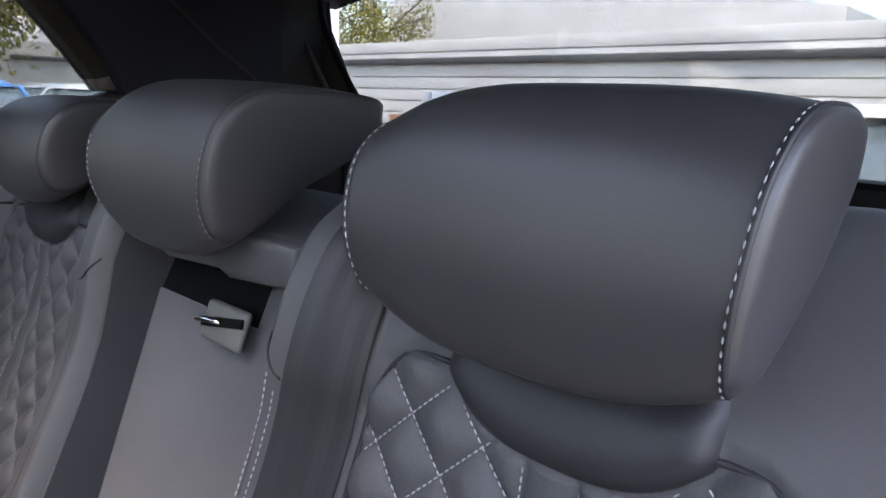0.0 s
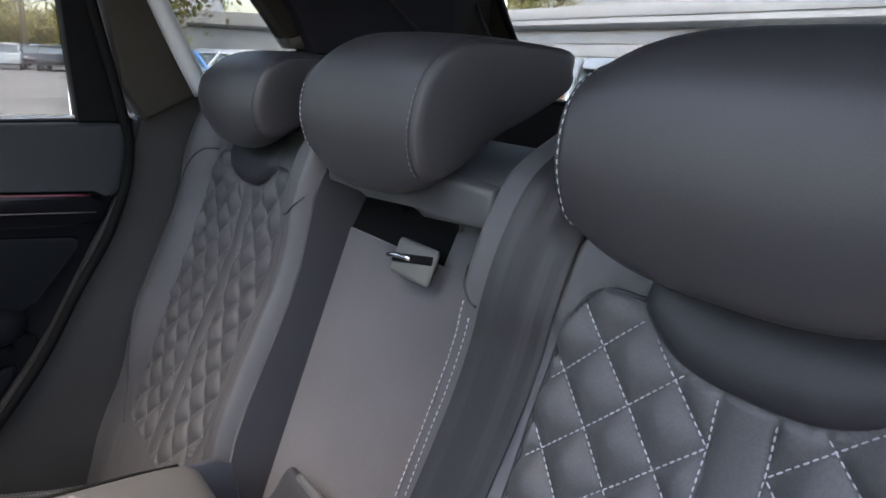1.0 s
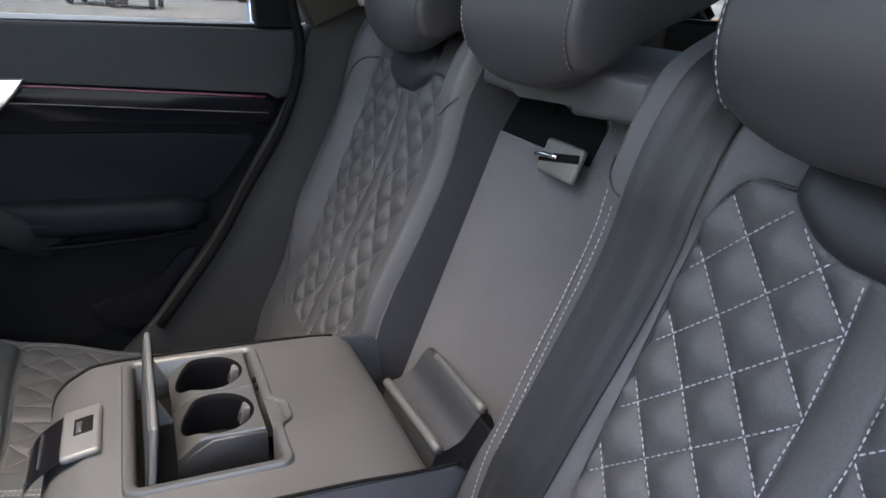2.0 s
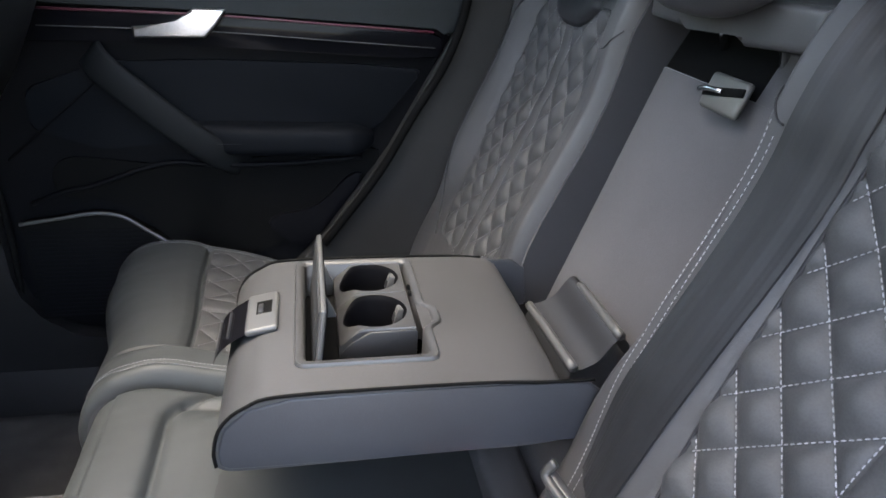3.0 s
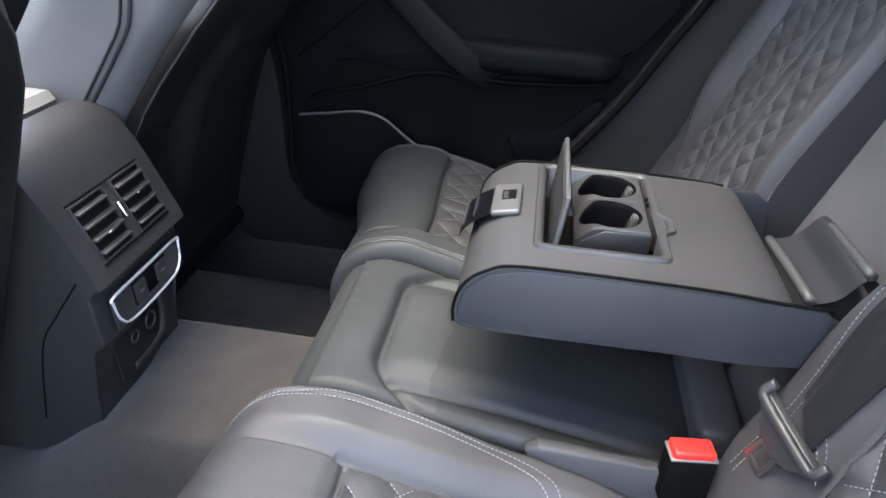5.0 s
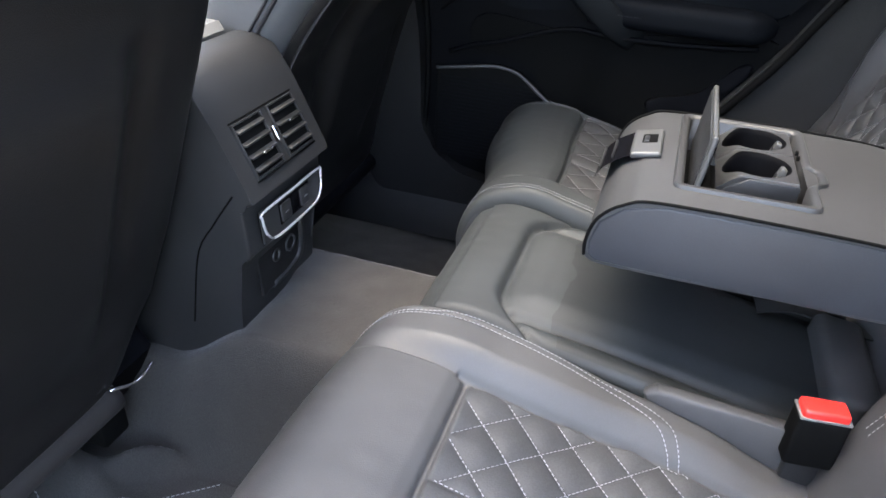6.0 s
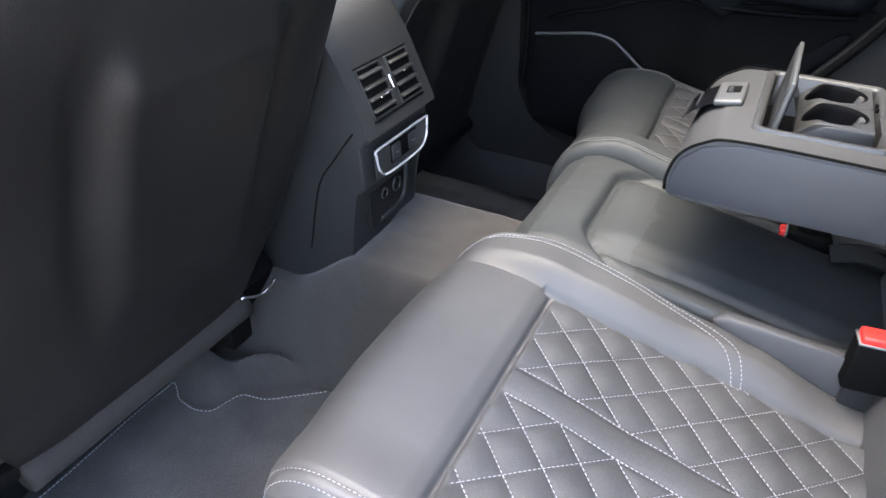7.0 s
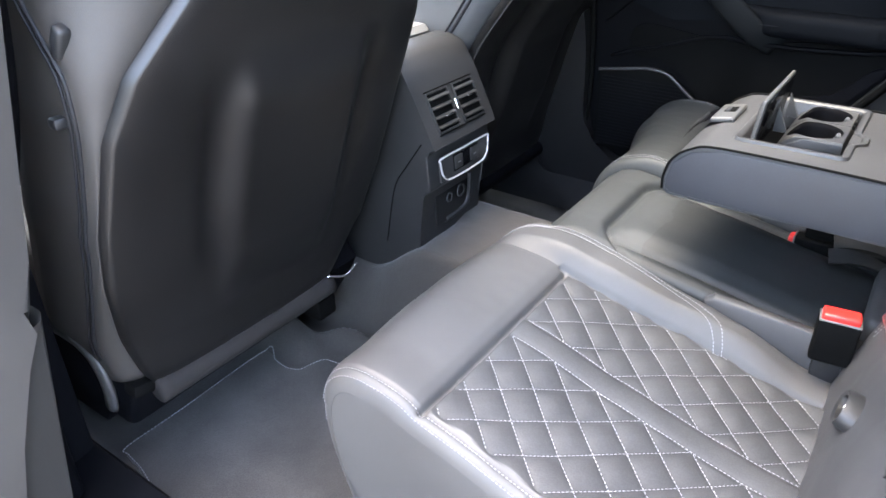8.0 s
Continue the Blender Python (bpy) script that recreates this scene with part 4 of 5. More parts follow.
midpad = Pad(MID, -0.168, 0.168, 0.02, 0.12, mid_relief, n=200, step=0.005)
midpad.mesh("cushion", SHADED_LEATHER, mid)
# thin darker sheet on the cushion, its uneven front edge just ahead of the armrest
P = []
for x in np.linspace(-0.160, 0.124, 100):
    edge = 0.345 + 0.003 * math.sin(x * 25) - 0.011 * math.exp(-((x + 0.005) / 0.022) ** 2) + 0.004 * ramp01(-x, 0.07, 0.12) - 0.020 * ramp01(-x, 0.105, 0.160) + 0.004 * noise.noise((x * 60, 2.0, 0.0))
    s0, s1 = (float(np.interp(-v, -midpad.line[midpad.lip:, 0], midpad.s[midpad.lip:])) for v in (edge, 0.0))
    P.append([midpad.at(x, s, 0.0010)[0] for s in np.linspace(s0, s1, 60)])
grid_part("dark_patch", P, PATCH_LEATHER, mid, "darker leather patch beneath the armrest")


box_part("rear_roll", (0.20, 0.068, 0.20), pose(-0.010, -0.030, 0.290, 6), LEATHER_WARM, mid, "plain leather roll behind the cushion", bevel=0.014, seg=4)
for sx in (-1, 1):
    # plastic end piece beside the cushion bolster
    prism_part("bolster_end", [(0.20, 0.33), (0.215, 0.385), (0.20, 0.398), (0.05, 0.385), (-0.02, 0.37), (-0.02, 0.30)], *sorted((sx * 0.166, sx * 0.186)), LEATHER, mid, bevel=0.008, seg=3)


# ---------- headrests ----------
def build_headrest(xc, hw, rear, label, tall=1.0, thread=None, width=0.0007, length=38):
    base = thing("headrest", label, "headrest", "rear headrests")
    loop = smooth_line([(-0.190, 1.000), (-0.180, 1.055), (-0.192, 1.115), (-0.225, 1.146), (-0.275, 1.152), (rear + 0.010, 1.146), (rear, 1.125), (rear + 0.005, 1.100), (-0.29, 1.045), (-0.245, 1.003), (-0.213, 0.986)], 72, closed=True)
    loop[:, 1] = 0.986 + (loop[:, 1] - 0.986) * tall
    c0 = loop.mean(0)

    def section(c, grow=1.0, push=0.0):
        q = (loop - c0) * grow + c0
        up = np.clip((q[:, 1] - 1.07) / 0.08, -1, 1)
        q = q.copy()
        q[:, 1] -= np.where(up > 0, (0.026 if c > 0 else 0.009) * up * abs(c) ** 3.2, 0.024 * up * abs(c) ** 3.0)
        q[:, 0] -= 0.006 * c * c * np.clip((q[:, 0] + 0.30) / 0.1, 0, 1)
        return np.column_stack([xc + hw * c * (1 + 0.6 * (q[:, 1] - 1.07)) + push, q])

    rows = []
    for push, grow in ((0.0050, 0.30), (0.0048, 0.60), (0.0042, 0.85), (0.0034, 0.945), (0.002, 0.974), (0.0008, 0.984)):
        rows.append(section(-1, grow, -push))
    rows += [section(c) for c in np.linspace(-1, 1, 34)]
    for push, grow in ((0.0008, 0.984), (0.002, 0.974), (0.0034, 0.945), (0.0042, 0.85), (0.0048, 0.60), (0.0050, 0.30)):
        rows.append(section(1, grow, push))
    grid_part("cushion", rows, REST_LEATHER, base, close_m=True, caps=True)
    lines = []
    for c in (-0.975, 0.975):
        q = section(c)
        i0 = int(np.argmin(q[:, 2]))
        order = [(i0 + k) % 72 for k in range(72)]
        pts = [q[i] for i in order[2:length]]
        nn = [np.array((0, *(q[i][1:] - c0))) / np.linalg.norm(q[i][1:] - c0) for i in order[2:length]]
        lines.append(([p + 0.0006 * k for p, k in zip(pts, nn)], nn))
    stitch_part("stitching", lines, base, 0.0040, 0.0030, width, thread)
    for c in (-0.985, 0.985):
        q = section(c)
        i0 = int(np.argmin(q[:, 2]))
        tube_part("piping", [q[(i0 + k) % 72] for k in range(2, 46)], 0.0018, LEATHER_DARK, base)
    for dx in (-0.06, 0.06):
        tube_part("post", [(xc + dx, -0.275, 1.03), (xc + dx, -0.300, 0.94)], 0.006, CHROME, base)
    return base


build_headrest(-0.4258, 0.1288, -0.33, "large smooth black leather headrest with light edge stitching")
build_headrest(0.402, 0.120, -0.33, "large smooth black leather headrest with dark edge stitching", 0.86, DARK_THREAD, 0.0005)
build_headrest(0.010, 0.120, -0.385, "low black leather centre headrest with light edge stitching", 1.0, None, 0.0006, 17)

# ---------- gap behind the armrest ----------
centre = mid
prism_part("board", [(-0.075, 0.34), (-0.090, 0.34), (-0.292, 0.90), (-0.277, 0.90)], -0.170, 0.170, BOARD, centre, "grey felt board", bevel=0)
prism_part("board_corner", [(-0.276, 0.897), (-0.291, 0.897), (-0.322, 0.965), (-0.307, 0.965)], -0.170, -0.047, BOARD, centre, bevel=0)
# flat black sheet: the hollow's shade is given by its colour, not by depth
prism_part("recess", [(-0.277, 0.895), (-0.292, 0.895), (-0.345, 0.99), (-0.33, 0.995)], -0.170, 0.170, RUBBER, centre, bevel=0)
bm = bmesh.new()
prism(bm, [(0.168, 0.967), (0.088, 0.965), (0.067, 0.974), (-0.024, 0.980), (-0.050, 0.961), (-0.168, 0.970), (-0.168, 1.012), (0.168, 1.012)], -0.30, -0.240, "y", 0.010, 3)
part("top_pad", bm, LEATHER, centre, "dark leather top of the middle backrest")
box_part("top_cap", (0.336, 0.17, 0.035), pose(0, -0.335, 1.004, -6), LEATHER, centre, bevel=0.014, seg=4)
lm = pose(-0.018, -0.258, 0.902, 20, 0, 0)
latch = box_part("latch_plate", (0.076, 0.010, 0.043), lm, BEIGE, centre, "beige plastic latch plate", bevel=0.006, seg=3)
box_part("slot", (0.074, 0.004, 0.010), lm @ pose(0, 0.0052, 0.002, 0, 10, 0), RUBBER, latch, bevel=0.001)
tube_part("striker", [lm @ Vector((0.040, 0.010, -0.004)), lm @ Vector((0.020, 0.012, 0.000)), lm @ Vector((-0.002, 0.009, 0.002))], 0.0032, CHROME, latch, n=8)
# hinge cover
hinge = thing("hinge_cover", "smoked metallic hinge cover behind the armrest", "cover")
P = []
for q in smooth_line([(-0.072, 0.560), (-0.082, 0.590), (-0.098, 0.596), (-0.115, 0.606), (-0.130, 0.628), (-0.140, 0.634), (-0.150, 0.625), (-0.156, 0.600)], 40):
    P.append([(x, q[0], q[1]) for x in (-0.100, -0.097, 0.060, 0.062)])
grid_part("plate", P, STEM, hinge)
tube_part("bar", [(0.070, -0.083, 0.587), (-0.010, -0.084, 0.592), (-0.0985, -0.085, 0.596)], 0.0062, TRAY_GREY, hinge, "bright metal bar", n=10, sides=12)
tube_part("bar", [(0.040, -0.141, 0.631), (-0.020, -0.140, 0.633), (-0.0985, -0.138, 0.637)], 0.0062, TRAY_GREY, hinge, "bright metal bar", n=10, sides=12)

# ---------- armrest ----------
arm = thing("armrest", "lowered grey leather armrest with open cup holder lid", "armrest")
ARM = [(-0.05, 0.538), (0.10, 0.536), (0.27, 0.535), (0.309, 0.537), (0.318, 0.545), (0.319, 0.565), (0.310, 0.595), (0.285, 0.617), (0.24, 0.628), (0.05, 0.627), (-0.03, 0.622), (-0.055, 0.605), (-0.06, 0.565)]
loop = smooth_line(ARM, 120, closed=True)
c0 = np.array((0.13, 0.58))

rows = []
for x, k in ((-0.1550, 0.006), (-0.1550, 0.003), (-0.1542, 0.0012), (-0.152, 0.0002), (-0.149, 0.0)):
    rows.append((x, k))
rows += [(x, 0.0) for x in np.linspace(-0.147, 0.147, 60)]
rows += [(-x, k) for x, k in reversed(rows[:5])]
cx0, cx1, cy0, cy1 = -0.102, 0.132, 0.088, 0.226
P = []
for x, k in rows:
    row = []
    for y, z in loop:
        d = np.array((y, z)) - c0
        n2 = d / (np.linalg.norm(d) + 1e-9)
        crown = 0.003 * (1 - (x / 0.155) ** 2) if z > 0.60 else 0
        row.append((x, y - n2[0] * k * 0.6, z - math.copysign(k, z - 0.58) * 0.5 + crown))
    P.append(row)
body = grid_part("body", P, ARM_LEATHER, arm, close_m=True, caps=True)
# a real opening for the tray
top_hole = [f for f in body.data.polygons if cx0 < f.center.x < cx1 and cy0 < f.center.y < cy1 and f.center.z > 0.61]
bmh = bmesh.new()
bmh.from_mesh(body.data)
bmh.faces.ensure_lookup_table()
bmesh.ops.delete(bmh, geom=[bmh.faces[f.index] for f in top_hole], context="FACES")
bmh.to_mesh(body.data)
bmh.free()
for sx in (-1, 1):
    tube_part("piping", [(sx * 0.1560, y, z + 0.0005) for y, z in smooth_line(ARM[4:11] + ([(-0.085, 0.621)] if sx < 0 else []), 60)], 0.0020, RUBBER, arm, "dark piping")
    prism_part("side_panel", [(-0.102, 0.541), (0.10, 0.539), (0.305, 0.540), (0.3145, 0.547), (0.3155, 0.565), (0.3075, 0.592), (0.283, 0.6135), (0.24, 0.624), (0.05, 0.623), (-0.03, 0.620), (-0.078, 0.618), (-0.098, 0.604), (-0.105, 0.548)], *sorted((sx * 0.150, sx * 0.157)), ARM_SIDE, arm, bevel=0.003, seg=3)
# tray frame
T = 0.632


def frame_loop(grow):
    return [(cx0 - grow, cy1 + grow), (cx0 - grow, cy0 - grow), (-0.045, cy0 - grow), (-0.035, cy0 - grow - 0.014), (0.000, cy0 - grow - 0.014), (0.012, cy0 - grow), (cx1 + grow, cy0 - grow), (cx1 + grow, cy1 + grow)]


lo, li = rounded(frame_loop(0.011), 0.014), rounded(frame_loop(-0.001), 0.008)
P = [[(x, y, z) for x, y in L] for L, z in ((lo, T - 0.010), (lo, T - 0.001), (rounded(frame_loop(0.009), 0.013), T + 0.002), (rounded(frame_loop(0.003), 0.010), T + 0.002), (li, T - 0.002), (li, T - 0.05))]
tray = thing("cup_tray", "grey plastic cup holder tray with raised lid", "cup holder")
grid_part("frame", P, DECK_GREY, tray, "grey plastic frame", close_m=True, sharp=50)
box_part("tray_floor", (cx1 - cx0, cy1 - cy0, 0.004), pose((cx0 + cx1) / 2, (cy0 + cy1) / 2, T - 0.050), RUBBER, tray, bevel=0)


def deck_z(y):
    """The insert's top falls away towards the lid."""
    return T - 0.002 - 0.022 * ramp01(y, 0.158, 0.192)


def cup(xc, yc, r):
    P = []
    for rr, dz in ((r + 0.0015, -0.0005), (r, -0.002), (r - 0.002, -0.008), (r - 0.004, -0.046), (0.002, -0.047)):
        row = []
        for t in np.linspace(0, 2 * math.pi, 48, endpoint=False):
            y = yc + rr * math.sin(t)
            row.append((xc + rr * math.cos(t), y, deck_z(y) + dz if dz > -0.02 else T - 0.002 + dz))
        P.append(row)
    c = grid_part("cup_well", P, CUP_BLACK, tray, "dark plastic cup well", close_m=True, sharp=50)
    clip = box_part("clip", (0.015, 0.010, 0.024), pose(xc + 0.012, yc - r + 0.007, T - 0.018, 14), TRAY_GREY, c, "silver clip", bevel=0.003)
    box_part("clip_pad", (0.009, 0.003, 0.012), pose(xc + 0.012, yc - r + 0.0125, T - 0.020, 14), STEM, clip, bevel=0.001)


for dx in (0.092, 0.003):
    square, hole = [], []
    for t in np.linspace(0, 2 * math.pi, 64, endpoint=False):
        k = max(abs(math.cos(t)), abs(math.sin(t)))
        y = 0.140 + 0.0455 * math.sin(t) / k
        square.append((dx + 0.0445 * math.cos(t) / k, y, deck_z(y)))
        y = 0.140 + 0.0393 * math.sin(t)
        hole.append((dx + 0.0393 * math.cos(t), y, deck_z(y)))
    low = [(x, y, T - 0.046) for x, y, _ in square]
    grid_part("deck", [low, [(x, y, z - 0.002) for x, y, z in square], [(dx + (x - dx) * 0.97, 0.140 + (y - 0.140) * 0.97, z) for x, y, z in square], hole], DECK_GREY, tray, "grey plastic deck round the cup well", close_m=True, sharp=30)
    # wedge-shaped hinge arm of the lid
    prism_part("lid_arm", [(0.184, T - 0.026), (0.206, T - 0.026), (0.204, T + 0.016)], dx + 0.028, dx + 0.034, TRAY_GREY, tray, "grey hinge arm", bevel=0.001)
cup(0.092, 0.140, 0.038)
cup(0.003, 0.140, 0.038)
# dark flank of the insert, facing the recess
prism_part("insert_wall", [(0.0935, T - 0.047), (0.0935, T - 0.006), (0.097, T - 0.0035), (0.150, T - 0.0045), (0.172, T - 0.018), (0.186, T - 0.034), (0.186, T - 0.047)], -0.0455, -0.0418, PLASTIC_GREY, tray, "dark grey flank of the cup insert", bevel=0.0015)
for yy in (0.100, 0.114):
    box_part("clasp", (0.006, 0.004, 0.006), pose(0.036 + (yy - 0.1) * 1.2, 0.092, T + 0.001), RUBBER, tray, bevel=0.001)
lid = box_part("lid", (0.200, 0.0065, 0.090), pose(-0.002, 0.2085, T + 0.016, 6, 0, 0), TRAY_GREY, tray, "thin grey lid standing open", bevel=0.0025, seg=3)
box_part("lid_face", (0.188, 0.0022, 0.080), pose(-0.002, 0.2124, T + 0.0155, 6, 0, 0), PLASTIC_GREY, lid, "darker lid face", bevel=0.0008)
box_part("lid_face", (0.188, 0.0022, 0.080), pose(-0.002, 0.2046, T + 0.0155, 6, 0, 0), PIANO, lid, "black inner lid face", bevel=0.0008)
# release button at the front
btn = thing("release_button", "silver and black armrest release button", "button")
P = []
prof = smooth_line([(0.262, 0.631), (0.285, 0.627), (0.305, 0.616), (0.320, 0.602), (0.328, 0.586)], 14)
for x in np.linspace(-0.034, 0.050, 8):
    P.append([(x, y + 0.003, z + 0.002) for y, z in prof])
grid_part("bezel", P, PIANO, btn, "gloss black bezel")
plate = box_part("frame_plate", (0.086, 0.038, 0.009), pose(0.008, 0.274, 0.6308, -11), TRAY_GREY, btn, "satin silver plate", bevel=0.004, seg=4)
box_part("slot", (0.030, 0.019, 0.003), pose(0.014, 0.272, 0.6350, -11), RUBBER, plate, "dark square slot", bevel=0.001)
box_part("latch_tab", (0.020, 0.006, 0.003), pose(0.010, 0.276, 0.6360, -11), STEM, plate, bevel=0.001)
for f in (0.35, 0.62, 0.9):
    q = prof[int(f * 13)]
    box_part("gloss_band", (0.060, 0.003, 0.003), pose(0.010, q[0] + 0.004, q[1] + 0.003, -40), SMOKE if f < 0.5 else STEM, btn, bevel=0.001)


# ---------- belts and buckles ----------
belt = thing("seat_belt", "dark grey woven seat belt lying over the inner bolster", "seat belt")


def ribbon(name, line, w, mat, parent, thick=0.0014, label=""):
    """A flat band along rows of (point, across)."""
    P = []
    for p, ac in line:
        p, ac = np.array(p), np.array(ac) / np.linalg.norm(ac)
        P.append([p + ac * w * t for t in (-0.5, -0.25, 0.0, 0.25, 0.5)])
    P = np.array(P)
    t = np.gradient(P[:, 2], axis=0)
    n = np.cross(P[:, 4] - P[:, 0], t)
    n /= np.linalg.norm(n, axis=1)[:, None]
    loop = np.concatenate([P + n[:, None] * thick, (P - n[:, None] * thick)[:, ::-1]], axis=1)
    return grid_part(name, loop, mat, parent, label, close_m=True, caps=True, sharp=50)


bp = PADS[1]


def bolster_at(x, s, lift):
    """A place over the smooth bolster, without its quilting."""
    y, z = (float(np.interp(s, bp.s, bp.line[:, c])) for c in (0, 1))
    ny, nz = (float(np.interp(s, bp.s, bp.nor[:, c])) for c in (0, 1))
    h = bp.relief(x, s, y, z, True) + lift
    return np.array((x, y + ny * h, z + nz * h)), np.array((0.0, ny, nz))


rows = []
for z, xm in smooth_line([(1.055, -0.246), (1.00, -0.245), (0.93, -0.243), (0.80, -0.236), (0.68, -0.233), (0.58, -0.230), (0.522, -0.230)], 70):
    k = ramp01(0.62 - z, 0, 0.10)
    sv = float(np.interp(z, bp.line[:bp.top, 1], bp.s[:bp.top]))
    (a0, n0), (a1, n1) = (bolster_at(xm + 0.052 * t, sv + 0.030 * k * t, 0.0045) for t in (-0.5, 0.5))
    row = []
    for t in np.linspace(0, 1, 41):
        bow = 0.004 * math.sin(math.pi * t) + 0.0005 * math.sin(2 * math.pi * 3 * t + 0.6) + 0.00015 * math.cos(2 * math.pi * 12 * t)
        row.append(a0 + (a1 - a0) * t + (n0 + (n1 - n0) * t) * bow)
    rows.append(row)
rows = np.array(rows)
back_rows = rows - np.array((0, 0.0022, 0.0010))
grid_part("webbing", np.concatenate([rows, back_rows[:, ::-1]], axis=1), BELT, belt, "ribbed grey webbing", close_m=True, caps=True, sharp=50)
ux = Vector((0.070, 0.030, 0.026)).normalized()
uz = Vector((-0.030, -0.025, 0.085))
uz = (uz - ux * uz.dot(ux)).normalized()
tm = Matrix.Translation((-0.243, -0.046, 0.523)) @ Matrix((ux, uz.cross(ux), uz)).transposed().to_4x4()
def place(ob):
    """Sets a part built in the tongue's own axes into the scene."""
    ob.data.transform(tm)
    return ob


tongue = place(prism_part("tongue", [(-0.046, 0.008), (-0.047, -0.004), (-0.036, -0.012), (-0.025, -0.022), (-0.020, -0.034), (0.020, -0.034), (0.025, -0.022), (0.036, -0.012), (0.047, -0.004), (0.046, 0.008)], -0.004, 0.009, SMOKE, belt, "dark grey plastic belt tongue", axis="y", bevel=0.004, seg=3))
place(tube_part("rim", [(-0.047, 0.004, 0.020), (-0.047, 0.010, 0.008), (-0.040, 0.0115, 0.003), (0.0, 0.0115, 0.002), (0.040, 0.0115, 0.003), (0.047, 0.010, 0.008), (0.047, 0.004, 0.020)], 0.0056, SMOKE, tongue, "raised rim round the slot", n=40, sides=12))
place(box_part("slot", (0.060, 0.002, 0.004), pose(0, 0.0098, -0.004), RUBBER, tongue, bevel=0.0005))
for sx in (-1, 1):
    place(box_part("tongue_plate", (0.0065, 0.0032, 0.036), pose(sx * 0.012, 0.003, -0.050), STEEL, tongue, "bare steel tongue", bevel=0.0012))
for zz in (-0.036, -0.066):
    place(box_part("tongue_plate", (0.0305, 0.0030, 0.0065), pose(0, 0.003, zz), STEEL, tongue, "bare steel tongue", bevel=0.0012))
buckle = thing("belt_buckle", "black seat belt buckle with red button", "buckle", "belt buckles")
km = pose(-0.188, 0.024, 0.0, 0, 0, 97)
box_part("body", (0.056, 0.032, 0.072), km @ pose(0, 0, 0.390), RUBBER, buckle, "black buckle body", bevel=0.005, seg=3)
box_part("rim", (0.0555, 0.0315, 0.003), km @ pose(0, 0, 0.4262), SILVER, buckle, "thin silver rim", bevel=0.001)
box_part("button", (0.050, 0.028, 0.014), km @ pose(0, 0, 0.430), RED, buckle, "bright red release button", bevel=0.004, seg=3)
box_part("strap", (0.040, 0.012, 0.10), km @ pose(0, 0, 0.31), BELT, buckle, bevel=0.003)
copy_thing(buckle, pose(0.345, 0.075, -0.015, 0, 0, 0))
copy_thing(buckle, Matrix.Translation((0.142, 0.104, 0.354)) @ Matrix.Rotation(radians(-90), 4, "X") @ Matrix.Rotation(radians(-7), 4, "Z") @ Matrix.Translation((0.188, -0.024, -0.39)))
for xs_, zs_ in ((0.125, 0.392), (0.080, 0.384)):
    loose = thing("belt_strap", "loose grey belt strap lying under the armrest", "strap", "loose straps")
    ribbon("webbing", [((xs_ + 0.02 * math.sin(3 * u), 0.075 - 0.16 * u, zs_ - 0.012 * u + 0.006 * math.sin(6 * u)), (1, 0.25, 0.35 - 0.5 * u)) for u in np.linspace(0, 1, 14)], 0.036, PLASTIC_GREY, loose)

# plastic guide for a child seat between cushion and backrest
iso = thing("child_seat_guide", "grey plastic child seat guide with a dark slot", "guide")
im = pose(-0.368, -0.012, 0.411, 18) @ Matrix.Diagonal((0.74, 1.0, 0.74, 1))
ell = lambda ra, rb, y, n: [im @ Vector((ra * math.cos(t), y, rb * math.sin(t))) for t in np.linspace(0, 2 * math.pi, n, endpoint=False)]
grid_part("body", [ell(0.044, 0.030, -0.016, 36), ell(0.043, 0.029, 0.000, 36), ell(0.038, 0.025, 0.007, 36), ell(0.030, 0.018, 0.005, 36), ell(0.028, 0.016, -0.012, 36)], PLASTIC_GREY, iso, "grey plastic surround", close_m=True, sharp=60)
grid_part("slot", [ell(0.029, 0.017, -0.011, 36), ell(0.001, 0.001, -0.012, 36)], RUBBER, iso, "dark slot", close_m=True)
tube_part("ring", [im @ Vector((0.010 * math.cos(t) + 0.004, 0.0, 0.008 * math.sin(t) + 0.002)) for t in np.linspace(0, 2 * math.pi, 20, endpoint=False)], 0.0022, CHROME, iso, closed=True)

# ---------- console between the front seats ----------
console = thing("centre_console", "grey plastic rear console with air vents and heating buttons", "console")
CON = [(1.72, 0.12), (1.72, 0.60), (1.30, 0.640), (0.976, 0.646), (0.958, 0.648), (0.950, 0.667), (0.91, 0.668), (0.880, 0.652), (0.858, 0.615), (0.845, 0.592), (0.800, 0.503), (0.792, 0.488), (0.800, 0.482), (0.816, 0.476), (0.812, 0.470), (0.806, 0.395), (0.812, 0.386), (0.828, 0.380), (0.838, 0.300), (0.832, 0.235), (0.90, 0.16), (0.97, 0.13)]
prism_part("body", CON, -0.118, 0.118, PLASTIC_GREY, console, bevel=0.012, seg=3)
prism_part("lid", [(1.45, 0.652), (0.968, 0.655), (0.962, 0.668), (0.972, 0.682), (1.45, 0.690)], -0.108, 0.108, LIT_LID_LEATHER, console, "leather console lid, paled for the light on its top", bevel=0.012, seg=3)
vt = pose(0, 0.823, 0.549, 0, 0, 0) @ Matrix.Rotation(radians(-26.8), 4, "X")
